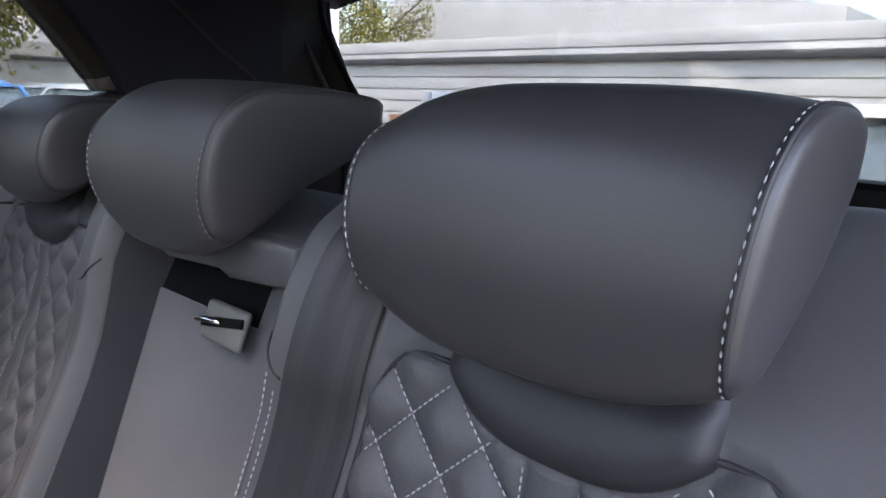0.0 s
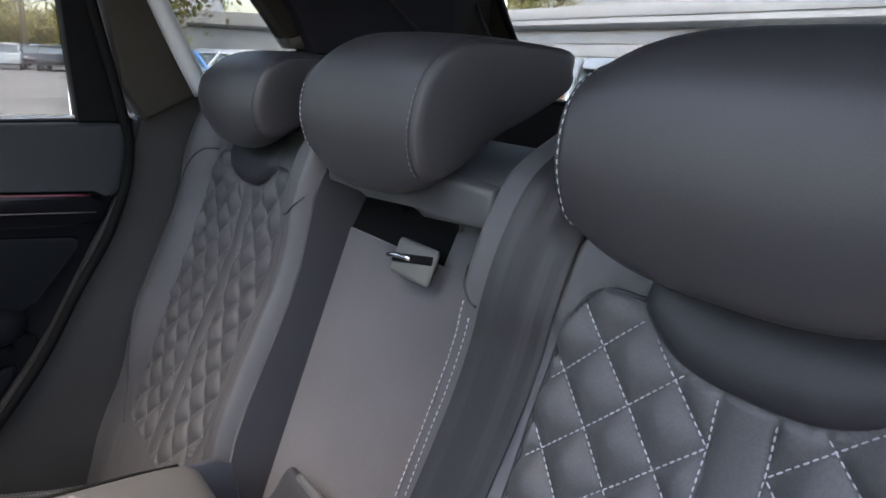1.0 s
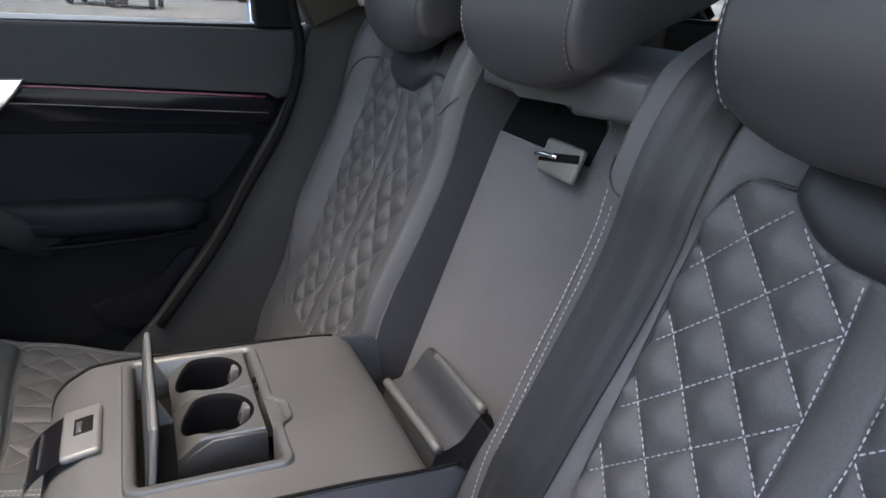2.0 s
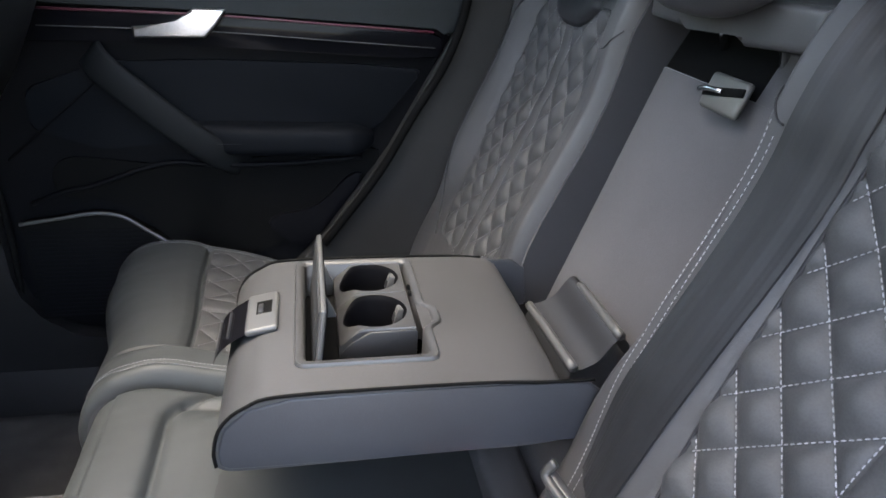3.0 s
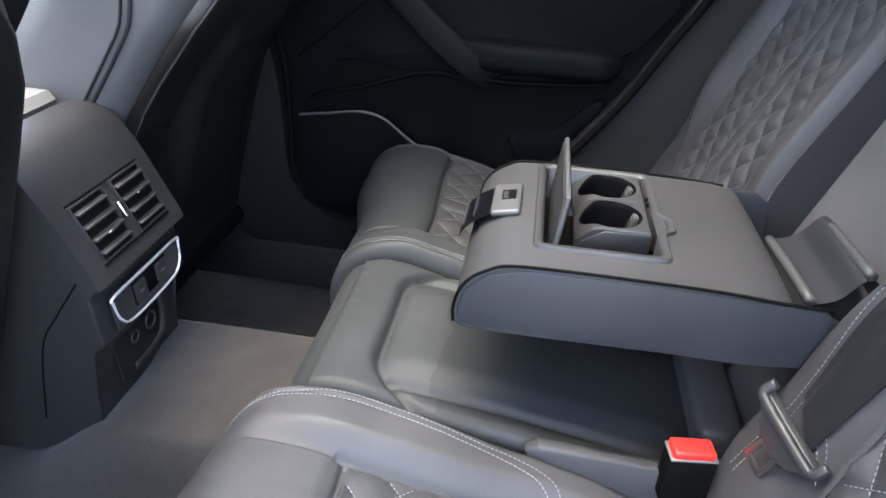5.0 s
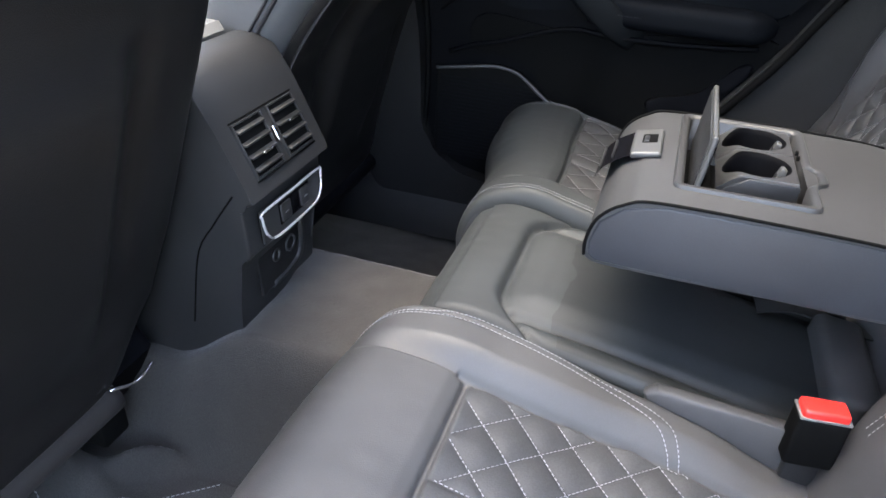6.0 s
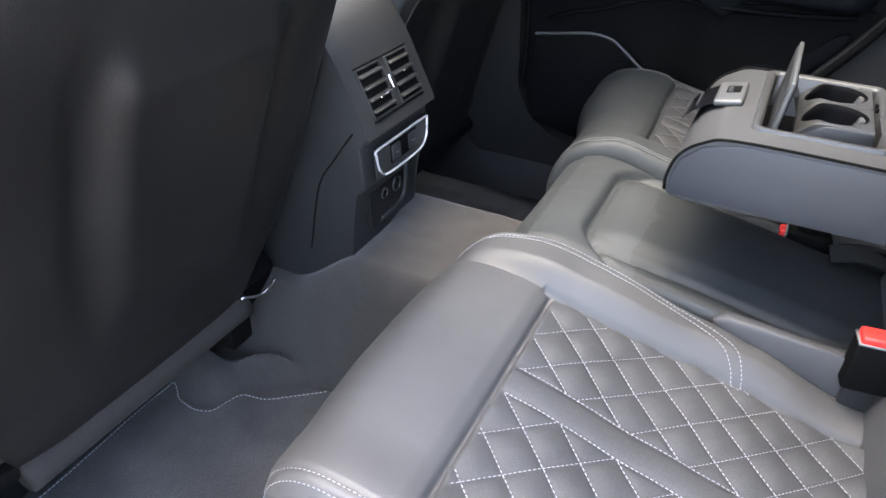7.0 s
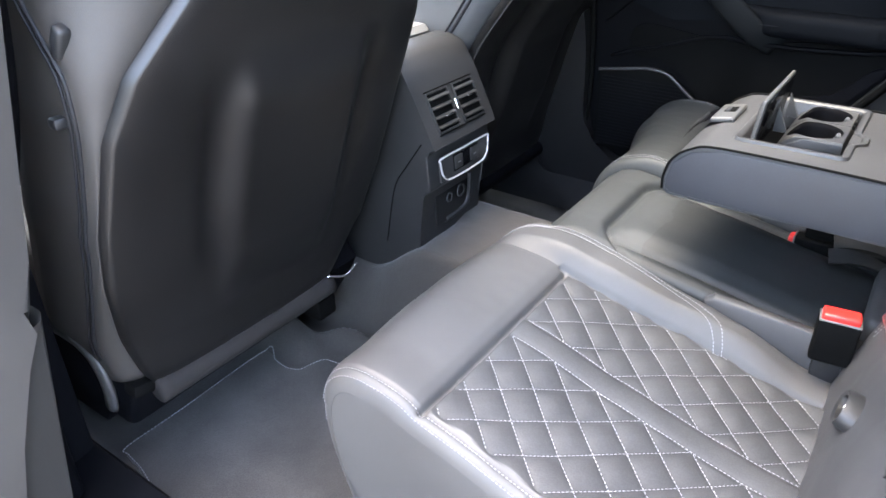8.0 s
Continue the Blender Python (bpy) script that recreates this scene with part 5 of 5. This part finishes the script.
for sx in (-1, 1):
    v = box_part("vent", (0.070, 0.004, 0.080), vt @ pose(sx * 0.0465, 0.0008, 0), RUBBER, console, "black air vent", bevel=0.001)
    for zz in (-0.0415, 0.0415):
        box_part("vent_lip", (0.074, 0.007, 0.003), vt @ pose(sx * 0.0465, -0.0015, zz), PLASTIC_GREY, v, bevel=0.001)
    for xx in (-0.0365, 0.0365):
        box_part("vent_lip", (0.003, 0.007, 0.086), vt @ pose(sx * 0.0465 + xx, -0.0015, 0), PLASTIC_GREY, v, bevel=0.001)
    for i in range(4):
        slat = box_part("slat", (0.069, 0.013, 0.0034), vt @ pose(sx * 0.0465, -0.0035, -0.030 + i * 0.0200, 28), STEM, v, bevel=0.0010)
        if i == (1 if sx < 0 else 2):
            box_part("slat_tab", (0.026, 0.004, 0.0042), vt @ pose(sx * 0.0465 + 0.006, -0.0095, -0.0335 + i * 0.0200, 28), CHROME, slat, "chrome slider", bevel=0.0015)
box_part("thumb_wheel", (0.007, 0.010, 0.026), vt @ pose(0, -0.003, 0.0), CHROME, console, "chrome thumb wheel", bevel=0.003, seg=3)
for a, b in (((-0.086, 0.046), (0.086, 0.046)), ((-0.086, -0.046), (0.086, -0.046))):
    tube_part("seam", [vt @ Vector((a[0], -0.002, a[1])), vt @ Vector((b[0], -0.002, b[1]))], 0.0014, RUBBER, console)
heat = pose(-0.003, 0.799, 0.434) @ Matrix.Rotation(radians(-5), 4, "X")
panel = box_part("heating_panel", (0.180, 0.006, 0.056), heat, PLASTIC_GREY, console, "button panel in a chrome frame", bevel=0.003)
box_part("button_well", (0.094, 0.003, 0.036), heat @ pose(0.004, -0.0030, 0.002), PIANO, panel, "gloss black field", bevel=0.001)
tube_part("chrome_frame", [heat @ Vector((q[0], -0.006, q[1])) for q in smooth_line([(-0.088, 0.027), (0.0, 0.0275), (0.088, 0.027), (0.092, 0.018), (0.088, -0.006), (0.076, -0.021), (0.055, -0.027), (0.0, -0.0285), (-0.055, -0.027), (-0.076, -0.021), (-0.088, -0.006), (-0.092, 0.018)], 90, closed=True)], 0.0021, BRIGHT, panel, closed=True)
for sx in (-1, 1):
    b = box_part("button", (0.029, 0.005, 0.030), heat @ pose(0.004 + sx * 0.030, -0.0050, 0.002), STEM, panel, "black heating button", bevel=0.002)
    box_part("mark", (0.010, 0.001, 0.002), heat @ pose(0.004 + sx * 0.030, -0.0078, 0.001), SILVER, b, bevel=0)
box_part("socket_recess", (0.13, 0.006, 0.085), pose(0.0, 0.832, 0.325, -4), PLASTIC_MID, console, "dark rounded recess", bevel=0.0028)
tube_part("recess_lip", [(0.060, 0.824, 0.372), (0.062, 0.824, 0.340), (0.058, 0.826, 0.306), (0.044, 0.828, 0.292), (0.010, 0.829, 0.287), (-0.030, 0.829, 0.286)], 0.0075, PLASTIC_GREY, console, "rounded grey lip of the recess", n=24, sides=12, flat=0.7)
tube_part("socket_ring", [(0.028 + 0.014 * math.cos(t), 0.826, 0.338 + 0.014 * math.sin(t)) for t in np.linspace(0, 2 * math.pi, 24, endpoint=False)], 0.0022, PLASTIC_GREY, console, closed=True)
tube_part("side_seam", [(-0.1185, 0.826, 0.495), (-0.1185, 0.867, 0.437), (-0.1185, 0.902, 0.378), (-0.1185, 0.930, 0.24)], 0.0015, RUBBER, console, n=16)
tube_part("socket_ring", [(-0.018 + 0.010 * math.cos(t), 0.826, 0.338 + 0.010 * math.sin(t)) for t in np.linspace(0, 2 * math.pi, 24, endpoint=False)], 0.002, PLASTIC_GREY, console, closed=True)


# ---------- front seats ----------
SHELL_LINE = [(0.972, 0.205), (0.962, 0.235), (0.945, 0.33), (0.90, 0.50), (0.856, 0.66), (0.820, 0.78), (0.785, 0.90), (0.765, 1.00), (0.775, 1.07), (0.81, 1.10)]


def build_front_seat(m):
    xc = -0.44 * m
    base = thing("front_seat", "upright black leather front seat with hard plastic back shell" if m > 0 else "reclined black leather front seat with hard plastic back shell", "seat", "front seats")

    def lean(z):
        return float(np.interp(z, [0.3, 0.8, 1.13], [0.0, -0.04, -0.07])) if m > 0 else float(np.interp(z, [0.5, 0.6, 0.64, 0.7, 0.8, 1.13], [0.0, -0.004, -0.015, -0.04, -0.085, -0.22]))

    def shell_edge(z, inner):
        zs = [0.17, 0.24, 0.33, 0.45, 0.55, 0.70, 0.78, 0.84, 0.90, 0.97, 1.10]
        wi = [0.16, 0.20, 0.265, 0.282, 0.285, 0.285, 0.280, 0.255, 0.205, 0.14, 0.05]
        wo = [0.25, 0.280, 0.305, 0.325, 0.330, 0.317, 0.285, 0.235, 0.185, 0.13, 0.05]
        return float(np.interp(z, zs, wi if inner else wo))

    P = []
    for y, z in smooth_line(SHELL_LINE, 90):
        row = []
        for c in np.r_[-1.0, np.linspace(-1, 1, 81), 1.0]:
            w = shell_edge(z, c * m > 0)
            a = abs(c) * w
            hollow = -0.024 * (1 - ramp01(a, 0.105, 0.150)) * ramp01(z, 0.28, 0.44) * (1 - ramp01(z, 0.70, 0.79))
            ridge = -0.010 * math.exp(-((a - 0.165) / 0.020) ** 2) * ramp01(z, 0.40, 0.55) * (1 - ramp01(z, 0.68, 0.80))
            row.append([xc + c * w, y + lean(z) + hollow - ridge + 0.012 * abs(c) ** 8, z])
        row[0][1] += 0.05
        row[-1][1] += 0.05
        P.append(row)
    grid_part("back_shell", P, SHELL, base, "dark hard plastic seat back shell")
    # leather body in front of the shell, rounding outwards from its edge
    P, seams = [], {-1: [], 1: []}
    for y, z in smooth_line([(0.985, 0.22), (0.965, 0.34), (0.905, 0.56), (0.838, 0.80), (0.790, 1.0), (0.80, 1.09), (0.84, 1.13)], 50):
        y += lean(z)
        top = ramp01(z, 0.95, 1.13)
        ring = []
        for sx in (-1, 1):
            w = shell_edge(z, sx * m > 0)
            hx = 0.330 - 0.10 * top - (0.10 if sx * m > 0 else 0.02) * (1 - ramp01(z, 0.20, 0.34))
            hx = max(hx, w + 0.003)
            depth = 0.125 * ramp01(hx - w, 0.0, 0.16) + 0.02
            back = [(xc + sx * p, y + 0.016 + 0.06 * (1 - ramp01(p, w - 0.05, w - 0.008))) for p in np.linspace(0.0, w - 0.006, 14)]
            back += [(xc + sx * (w + (hx - w) * math.sin(u)), y + 0.012 + depth * (1 - math.cos(u))) for u in np.linspace(0.0, math.pi / 2, 14)]
            seams[sx].append((xc + sx * (hx + 0.001), y + 0.012 + depth + 0.004, z))
            back += [(xc + sx * hx, y + 0.012 + depth + (0.19 - depth) * k) for k in (0.3, 0.6, 0.9)]
            back += [(xc + sx * (hx - 0.012), y + 0.235), (xc + sx * (hx - 0.06), y + 0.245), (xc + sx * (hx - 0.12), y + 0.18), (xc + sx * 0.05, y + 0.15)]
            ring += [(px, py, z) for px, py in (back[::-1] if sx < 0 else back[1:])]
        P.append(ring)
    # near and far backrests differ only by the light painted into their leather
    grid_part("backrest", P, WARM_LIT_LEATHER if m > 0 else GLARE_LEATHER, base, "black leather backrest", close_m=True, caps=True)
    for sx in (-1, 1):
        tube_part("piping", seams[sx][3:-6], 0.0035, LEATHER_DARK, base)
        tube_part("piping", [(p[0] + sx * 0.0005, p[1] + 0.014, p[2]) for p in seams[sx][3:-6]], 0.0025, LEATHER_DARK, base)
    # added pale tube: draws the highlight that runs along the shell's inner edge
    if m < 0:
        rim = [(xc - shell_edge(z, True), y + lean(z) + 0.010, z) for y, z in smooth_line(SHELL_LINE, 60) if 0.30 < z < 0.98]
        tube_part("shell_edge", rim, 0.0026, DECK_GREY, base, "pale thin tube for the highlight on the shell edge")
    # cushion and base
    bm = bmesh.new()
    prism(bm, [(1.02, 0.16), (1.02, 0.33), (1.10, 0.37), (1.45, 0.42), (1.55, 0.40), (1.57, 0.33), (1.50, 0.18)], xc - 0.28, xc + 0.28, "x", 0.04, 4)
    part("cushion", bm, LEATHER, base, "black leather cushion")
    prism_part("valance", [(1.00, 0.19), (1.05, 0.26), (1.30, 0.30), (1.50, 0.25), (1.50, 0.10), (1.05, 0.09)], xc - 0.30, xc + 0.30, PLASTIC, base, bevel=0.02, seg=3)
    tube_part("hem", [(xc - m * 0.265, 0.980, 0.190), (xc, 0.984, 0.184), (xc + m * 0.17, 0.978, 0.188)], 0.025, HEM if m > 0 else PLASTIC, base, "soft brown-grey hem" if m > 0 else "dark hem", n=24, sides=12)
    arc = [(1.30, 0.262), (1.20, 0.276), (1.13, 0.280), (1.085, 0.268), (1.058, 0.238), (1.048, 0.195), (1.056, 0.15)]
    prism_part("base_cover", arc + [(1.09, 0.10), (1.30, 0.10)], *sorted((xc - m * 0.290, xc - m * 0.318)), PLASTIC, base, "dark rounded seat base cover", bevel=0.004)
    tube_part("base_trim", [(xc - m * 0.316, y, z) for y, z in arc], 0.0085, TRAY_GREY, base, "pale curved edge of the seat base", n=30, flat=1.8)
    box_part("bracket", (0.042, 0.036, 0.026), pose(xc - m * 0.284, 1.000, 0.205, 0, 10, 0), RUBBER, base, "black rail bracket", bevel=0.006)
    for sx in (-1, 1):
        box_part("rail", (0.040, 0.50, 0.03), pose(xc + sx * 0.168, 1.30, 0.118), RUBBER, base, "black seat rail", bevel=0.004)
        if sx * m > 0:
            box_part("bracket", (0.055, 0.05, 0.05), pose(xc + sx * 0.168, 1.012, 0.118), RUBBER, base, "black rail bracket", bevel=0.006)
    tube_part("wire", [(xc + m * 0.235, 0.95, 0.215), (xc + m * 0.20, 0.955, 0.20), (xc + m * 0.155, 0.965, 0.215)], 0.003, CHROME, base, n=10)
    return base


for m in (1, -1):
    build_front_seat(m)

# ---------- floor mat and carpet humps ----------
mat = thing("floor_mat", "dark grey carpet mat with a stitched edge", "mat")
bm = bmesh.new()
prism(bm, [(-0.785, 0.42), (-0.785, 0.945), (-0.755, 1.03), (-0.747, 1.085), (-0.737, 1.106), (-0.36, 1.11), (-0.378, 1.06), (-0.385, 1.02), (-0.372, 0.992), (-0.345, 0.984), (-0.314, 0.970), (-0.304, 0.924), (-0.270, 0.880), (-0.232, 0.835), (-0.232, 0.42)], 0.001, 0.007, "z", 0.0)
part("mat_body", bm, MAT_CARPET, mat)
edge = [(x, y, max(0.0078, floor_height(x, y) + 0.0025)) for x, y in smooth_line([(-0.80, 0.90), (-0.783, 0.94), (-0.766, 0.978), (-0.752, 1.03), (-0.745, 1.08), (-0.735, 1.10), (-0.60, 1.101), (-0.375, 1.105), (-0.383, 1.06), (-0.388, 1.02), (-0.376, 0.990), (-0.348, 0.981), (-0.318, 0.967), (-0.307, 0.922), (-0.273, 0.877), (-0.236, 0.832)], 160)]
stitch_part("edge_stitching", [(edge, [(0, 0, 1)] * len(edge))], mat, 0.006, 0.002, 0.0012)


# ---------- outside ----------
GZ = -0.42
bm = bmesh.new()
bmesh.ops.create_grid(bm, x_segments=8, y_segments=8, size=400, matrix=Matrix.Translation((0, 0, GZ)))
tagged(part("ground", bm, ASPHALT), "pale worn car park asphalt", "ground", kind="structure")
hall = thing("hall", "long low white clad hall with a grey gutter", "building")
hm = pose(3.0, -13.5, GZ, 0, 0, -1)
box_part("wall", (44, 6, 3.12), hm @ pose(0, -3, 1.56), CLADDING, hall, "white cladding wall", bevel=0.02)
for i in range(9):
    box_part("cladding_board", (44, 0.06, 0.29), hm @ pose(0, 0.03, 0.45 + i * 0.318, 4), CLADDING, hall, bevel=0.01)
box_part("gutter", (44.2, 0.18, 0.16), hm @ pose(0, 0.12, 2.61), GUTTER, hall, "grey gutter", bevel=0.03)
# ---------- car park: cars, walls, trees ----------
def build_car(name, m, paint, label):
    base = thing(name, label, "car", "parked cars")
    base.matrix_world = m @ Matrix.Diagonal((1, 1, 1.13, 1))
    bm = bmesh.new()
    prism(bm, [(-2.15, 0.35), (-2.2, 0.62), (-1.9, 0.84), (-1.05, 0.93), (1.6, 0.96), (2.1, 0.90), (2.2, 0.6), (2.15, 0.35)], -0.88, 0.88, "x", 0.10, 4)
    part("body", bm, paint, base)
    bm = bmesh.new()
    prism(bm, [(-1.10, 0.90), (-0.35, 1.38), (0.2, 1.46), (1.0, 1.43), (1.85, 0.95)], -0.72, 0.72, "x", 0.06, 3)
    part("cabin", bm, CAR_GLASS, base, "dark glazed cabin")
    bm = bmesh.new()
    prism(bm, [(-0.42, 1.37), (0.2, 1.475), (1.05, 1.445), (1.2, 1.38), (0.2, 1.43)], -0.66, 0.66, "x", 0.02, 2)
    part("roof", bm, paint, base)
    for sx in (-1, 1):
        for y0, z0, y1, z1 in ((-1.10, 0.92, -0.36, 1.39), (0.30, 0.93, 0.25, 1.45), (1.80, 0.95, 1.02, 1.43)):
            tube_part("roof_post", [(sx * 0.78, y0, z0), (sx * 0.69, y1, z1)], 0.035, paint, base)
        box_part("headlamp", (0.32, 0.10, 0.14), pose(sx * 0.62, -2.10, 0.68, -15), LAMP, base, "clear headlamp", bevel=0.03)
        for y in (-1.35, 1.35):
            w = bmesh.new()
            bmesh.ops.create_cone(w, cap_ends=True, segments=24, radius1=0.33, radius2=0.33, depth=0.22, matrix=pose(sx * 0.80, y, 0.33, 0, 90, 0))
            wheel = part("wheel", w, TYRE, base, "black tyre")
            w = bmesh.new()
            bmesh.ops.create_cone(w, cap_ends=True, segments=20, radius1=0.21, radius2=0.19, depth=0.04, matrix=pose(sx * 0.905, y, 0.33, 0, sx * 90, 0))
            part("rim", w, ALU, wheel)
    return base


SILVER_PAINT = material("silver car paint", (0.42, 0.45, 0.46), 0.3, metal=0.5, mottle=0.05, coat=0.6)
BLUE_PAINT = material("bright blue car paint", (0.05, 0.22, 0.55), 0.3, mottle=0.05, coat=0.6)
WHITE_PAINT = material("pale car paint", (0.55, 0.58, 0.58), 0.35, mottle=0.05, coat=0.5)
BLACK_PAINT = material("black car paint", (0.02, 0.02, 0.025), 0.25, mottle=0.05, coat=0.6)


def polar(bearing, dist, z=GZ):
    """A place by its bearing in degrees (0 ahead of the car, clockwise) and distance from the rear seat."""
    a = radians(bearing)
    return -0.65 + dist * math.sin(a), 0.1 + dist * math.cos(a), z


def car_at(name, bearing, dist, turn, paint, label):
    x, y, z = polar(bearing, dist)
    return build_car(name, pose(x, y, z, 0, 0, turn), paint, label)


car_at("parked_car", 103.4, 15.0, -85, BLUE_PAINT, "bright blue car parked beyond the side window")
car_at("parked_car", 108.0, 19.0, -140, SILVER_PAINT, "silver car parked in a row on the asphalt")
car_at("parked_car", 110.8, 17.0, -140, WHITE_PAINT, "pale grey car parked in a row on the asphalt")
car_at("parked_car", 92.3, 56.0, -100, BLUE_PAINT, "blue car parked across the car park")
car_at("parked_car", 94.4, 55.0, 80, WHITE_PAINT, "white car parked under the trees")
car_at("parked_car", 96.0, 57.0, -95, BLACK_PAINT, "dark car parked under the trees")
car_at("parked_car", 97.1, 54.0, 80, BLACK_PAINT, "black car parked beside the tree trunk")
car_at("parked_car", 99.6, 58.0, 80, WHITE_PAINT, "white car parked behind the tree trunk")
car_at("parked_car", 101.0, 58.0, -100, BLACK_PAINT, "dark red car parked under the trees")
car_at("parked_car", 90.9, 36.0, -100, SILVER_PAINT, "silver grey car parked in the open")
car_at("parked_car", 88.2, 38.0, -100, BLACK_PAINT, "dark blue car parked in the open")
car_at("parked_car", 142.0, 7.2, 40, SILVER_PAINT, "pale teal silver car parked behind the rear window")
car_at("parked_car", 168.0, 6.8, 8, WHITE_PAINT, "pale car parked behind the rear window")


def build_tree(bearing, dist, height, seed, low=0.3):
    rnd = random.Random(seed)
    x, y, z = polar(bearing, dist)
    base = thing("tree", "autumn tree with yellow-green leaves", "tree", "trees")
    base.matrix_world = pose(x, y, z)
    trunk_pts = [(0, 0, 0), (0.05, 0.03, height * 0.25), (-0.05, 0.0, height * 0.5), (0.1, 0.05, height * 0.9)]
    p = smooth_line(trunk_pts, 14)
    rows = [[(q[0] + r * math.cos(t), q[1] + r * math.sin(t), q[2]) for t in np.linspace(0, 2 * math.pi, 10, endpoint=False)] for q, r in zip(p, np.linspace(0.28, 0.05, 14))]
    grid_part("trunk", rows, BARK, base, close_m=True, caps=True)
    tips = []
    for i in range(11):
        h0 = height * rnd.uniform(low, 0.75 if low > 0.2 else 0.45)
        ang, ln = rnd.uniform(0, 6.28), height * rnd.uniform(0.22, 0.42)
        end = (ln * math.cos(ang), ln * math.sin(ang), h0 + ln * rnd.uniform(0.2, 0.9))
        tube_part("limb", [(0, 0, h0), (end[0] * 0.5, end[1] * 0.5, (h0 + end[2]) / 2 + 0.1), end], 0.05, BARK, base, n=6, sides=6)
        tips += [end, (end[0] * 0.6, end[1] * 0.6, (h0 + end[2]) / 2)]
    verts, faces = [], []
    for c in tips:
        for _ in range(150):
            o = Vector((rnd.gauss(0, 0.55), rnd.gauss(0, 0.55), rnd.gauss(0, 0.45))) + Vector(c)
            e = Euler((rnd.uniform(0, 6.28), rnd.uniform(0, 6.28), rnd.uniform(0, 6.28))).to_matrix()
            sz = rnd.uniform(0.07, 0.15) * (1.0 if low > 0.2 else 2.2)
            k = len(verts)
            verts += [o + e @ Vector(q) for q in ((-sz, 0, 0), (0, -sz * 0.5, 0.02), (sz, 0, 0), (0, sz * 0.5, 0.02))]
            faces.append((k, k + 1, k + 2, k + 3))
    tagged(link_mesh("crown", verts, faces, LEAF, base, "", False), "loose crown of small yellow-green leaves", kind="stuff")


for k, (bg, ds, ht) in enumerate(((98.2, 50, 12.0), (102.8, 22, 7.0), (92, 62, 11.0), (88, 60, 10.0), (105.5, 40, 9.0), (95.5, 64, 12.0), (128.5, 46, 9.5), (131.5, 44, 9.0), (142, 52, 9.0))):
    build_tree(bg, ds, ht, 40 + k)
for k in range(9):
    build_tree(85.0 + 2.4 * k, 68 + 3 * (k % 3), 6.0 + 0.7 * (k % 4), 80 + k, 0.02)

bw = thing("brick_house", "low red brick house with white window panels", "building")
wm = pose(*polar(105.0, 30.0), 0, 0, -105)
box_part("wall", (3.4, 0.4, 3.0), wm @ pose(0, 0, 1.5), BRICK, bw, "red brick wall", bevel=0.02)
box_part("roof", (3.8, 1.2, 1.1), wm @ pose(0, 0, 3.4), CLADDING, bw, "pale roof edge", bevel=0.03)
for i in range(2):
    box_part("window", (0.45, 0.1, 1.2), wm @ pose(-0.1 - i * 0.8, 0.2, 2.0), CLADDING, bw, "white window panel", bevel=0.02)
garage = thing("garage", "grey garage with a dark band under its roof", "building")
gm = pose(*polar(110.6, 24.0), 0, 0, -110)
box_part("wall", (5.0, 3, 2.85), gm @ pose(0, 1.5, 1.425), material("grey plaster", (0.36, 0.36, 0.35), 0.8, mottle=0.1, mottle_size=0.8), garage, bevel=0.03)
box_part("band", (3.9, 0.12, 0.14), gm @ pose(0, -0.05, 2.38), GUTTER, garage, "dark grey band", bevel=0.02)
stub = thing("brick_wall", "short orange brick wall beneath the white hall", "wall")
box_part("wall", (3.2, 0.25, 1.25), pose(*polar(137.0, 15.5), 0, 0, -2) @ pose(0, 0, 0.62), BRICK, stub, bevel=0.02)
# second long hall with a raised roof behind the first
hall_far = thing("hall", "distant white hall with a shallow roof", "building")
fm = pose(*polar(150.0, 45.0), 0, 0, -2)
prism_bm = bmesh.new()
prism(prism_bm, [(-14, 0), (-14, 6.2), (-4, 8.2), (16, 8.6), (16, 0)], -4, 4, "y", 0.05)
ob = part("wall", prism_bm, CLADDING, hall_far)
ob.matrix_world = fm
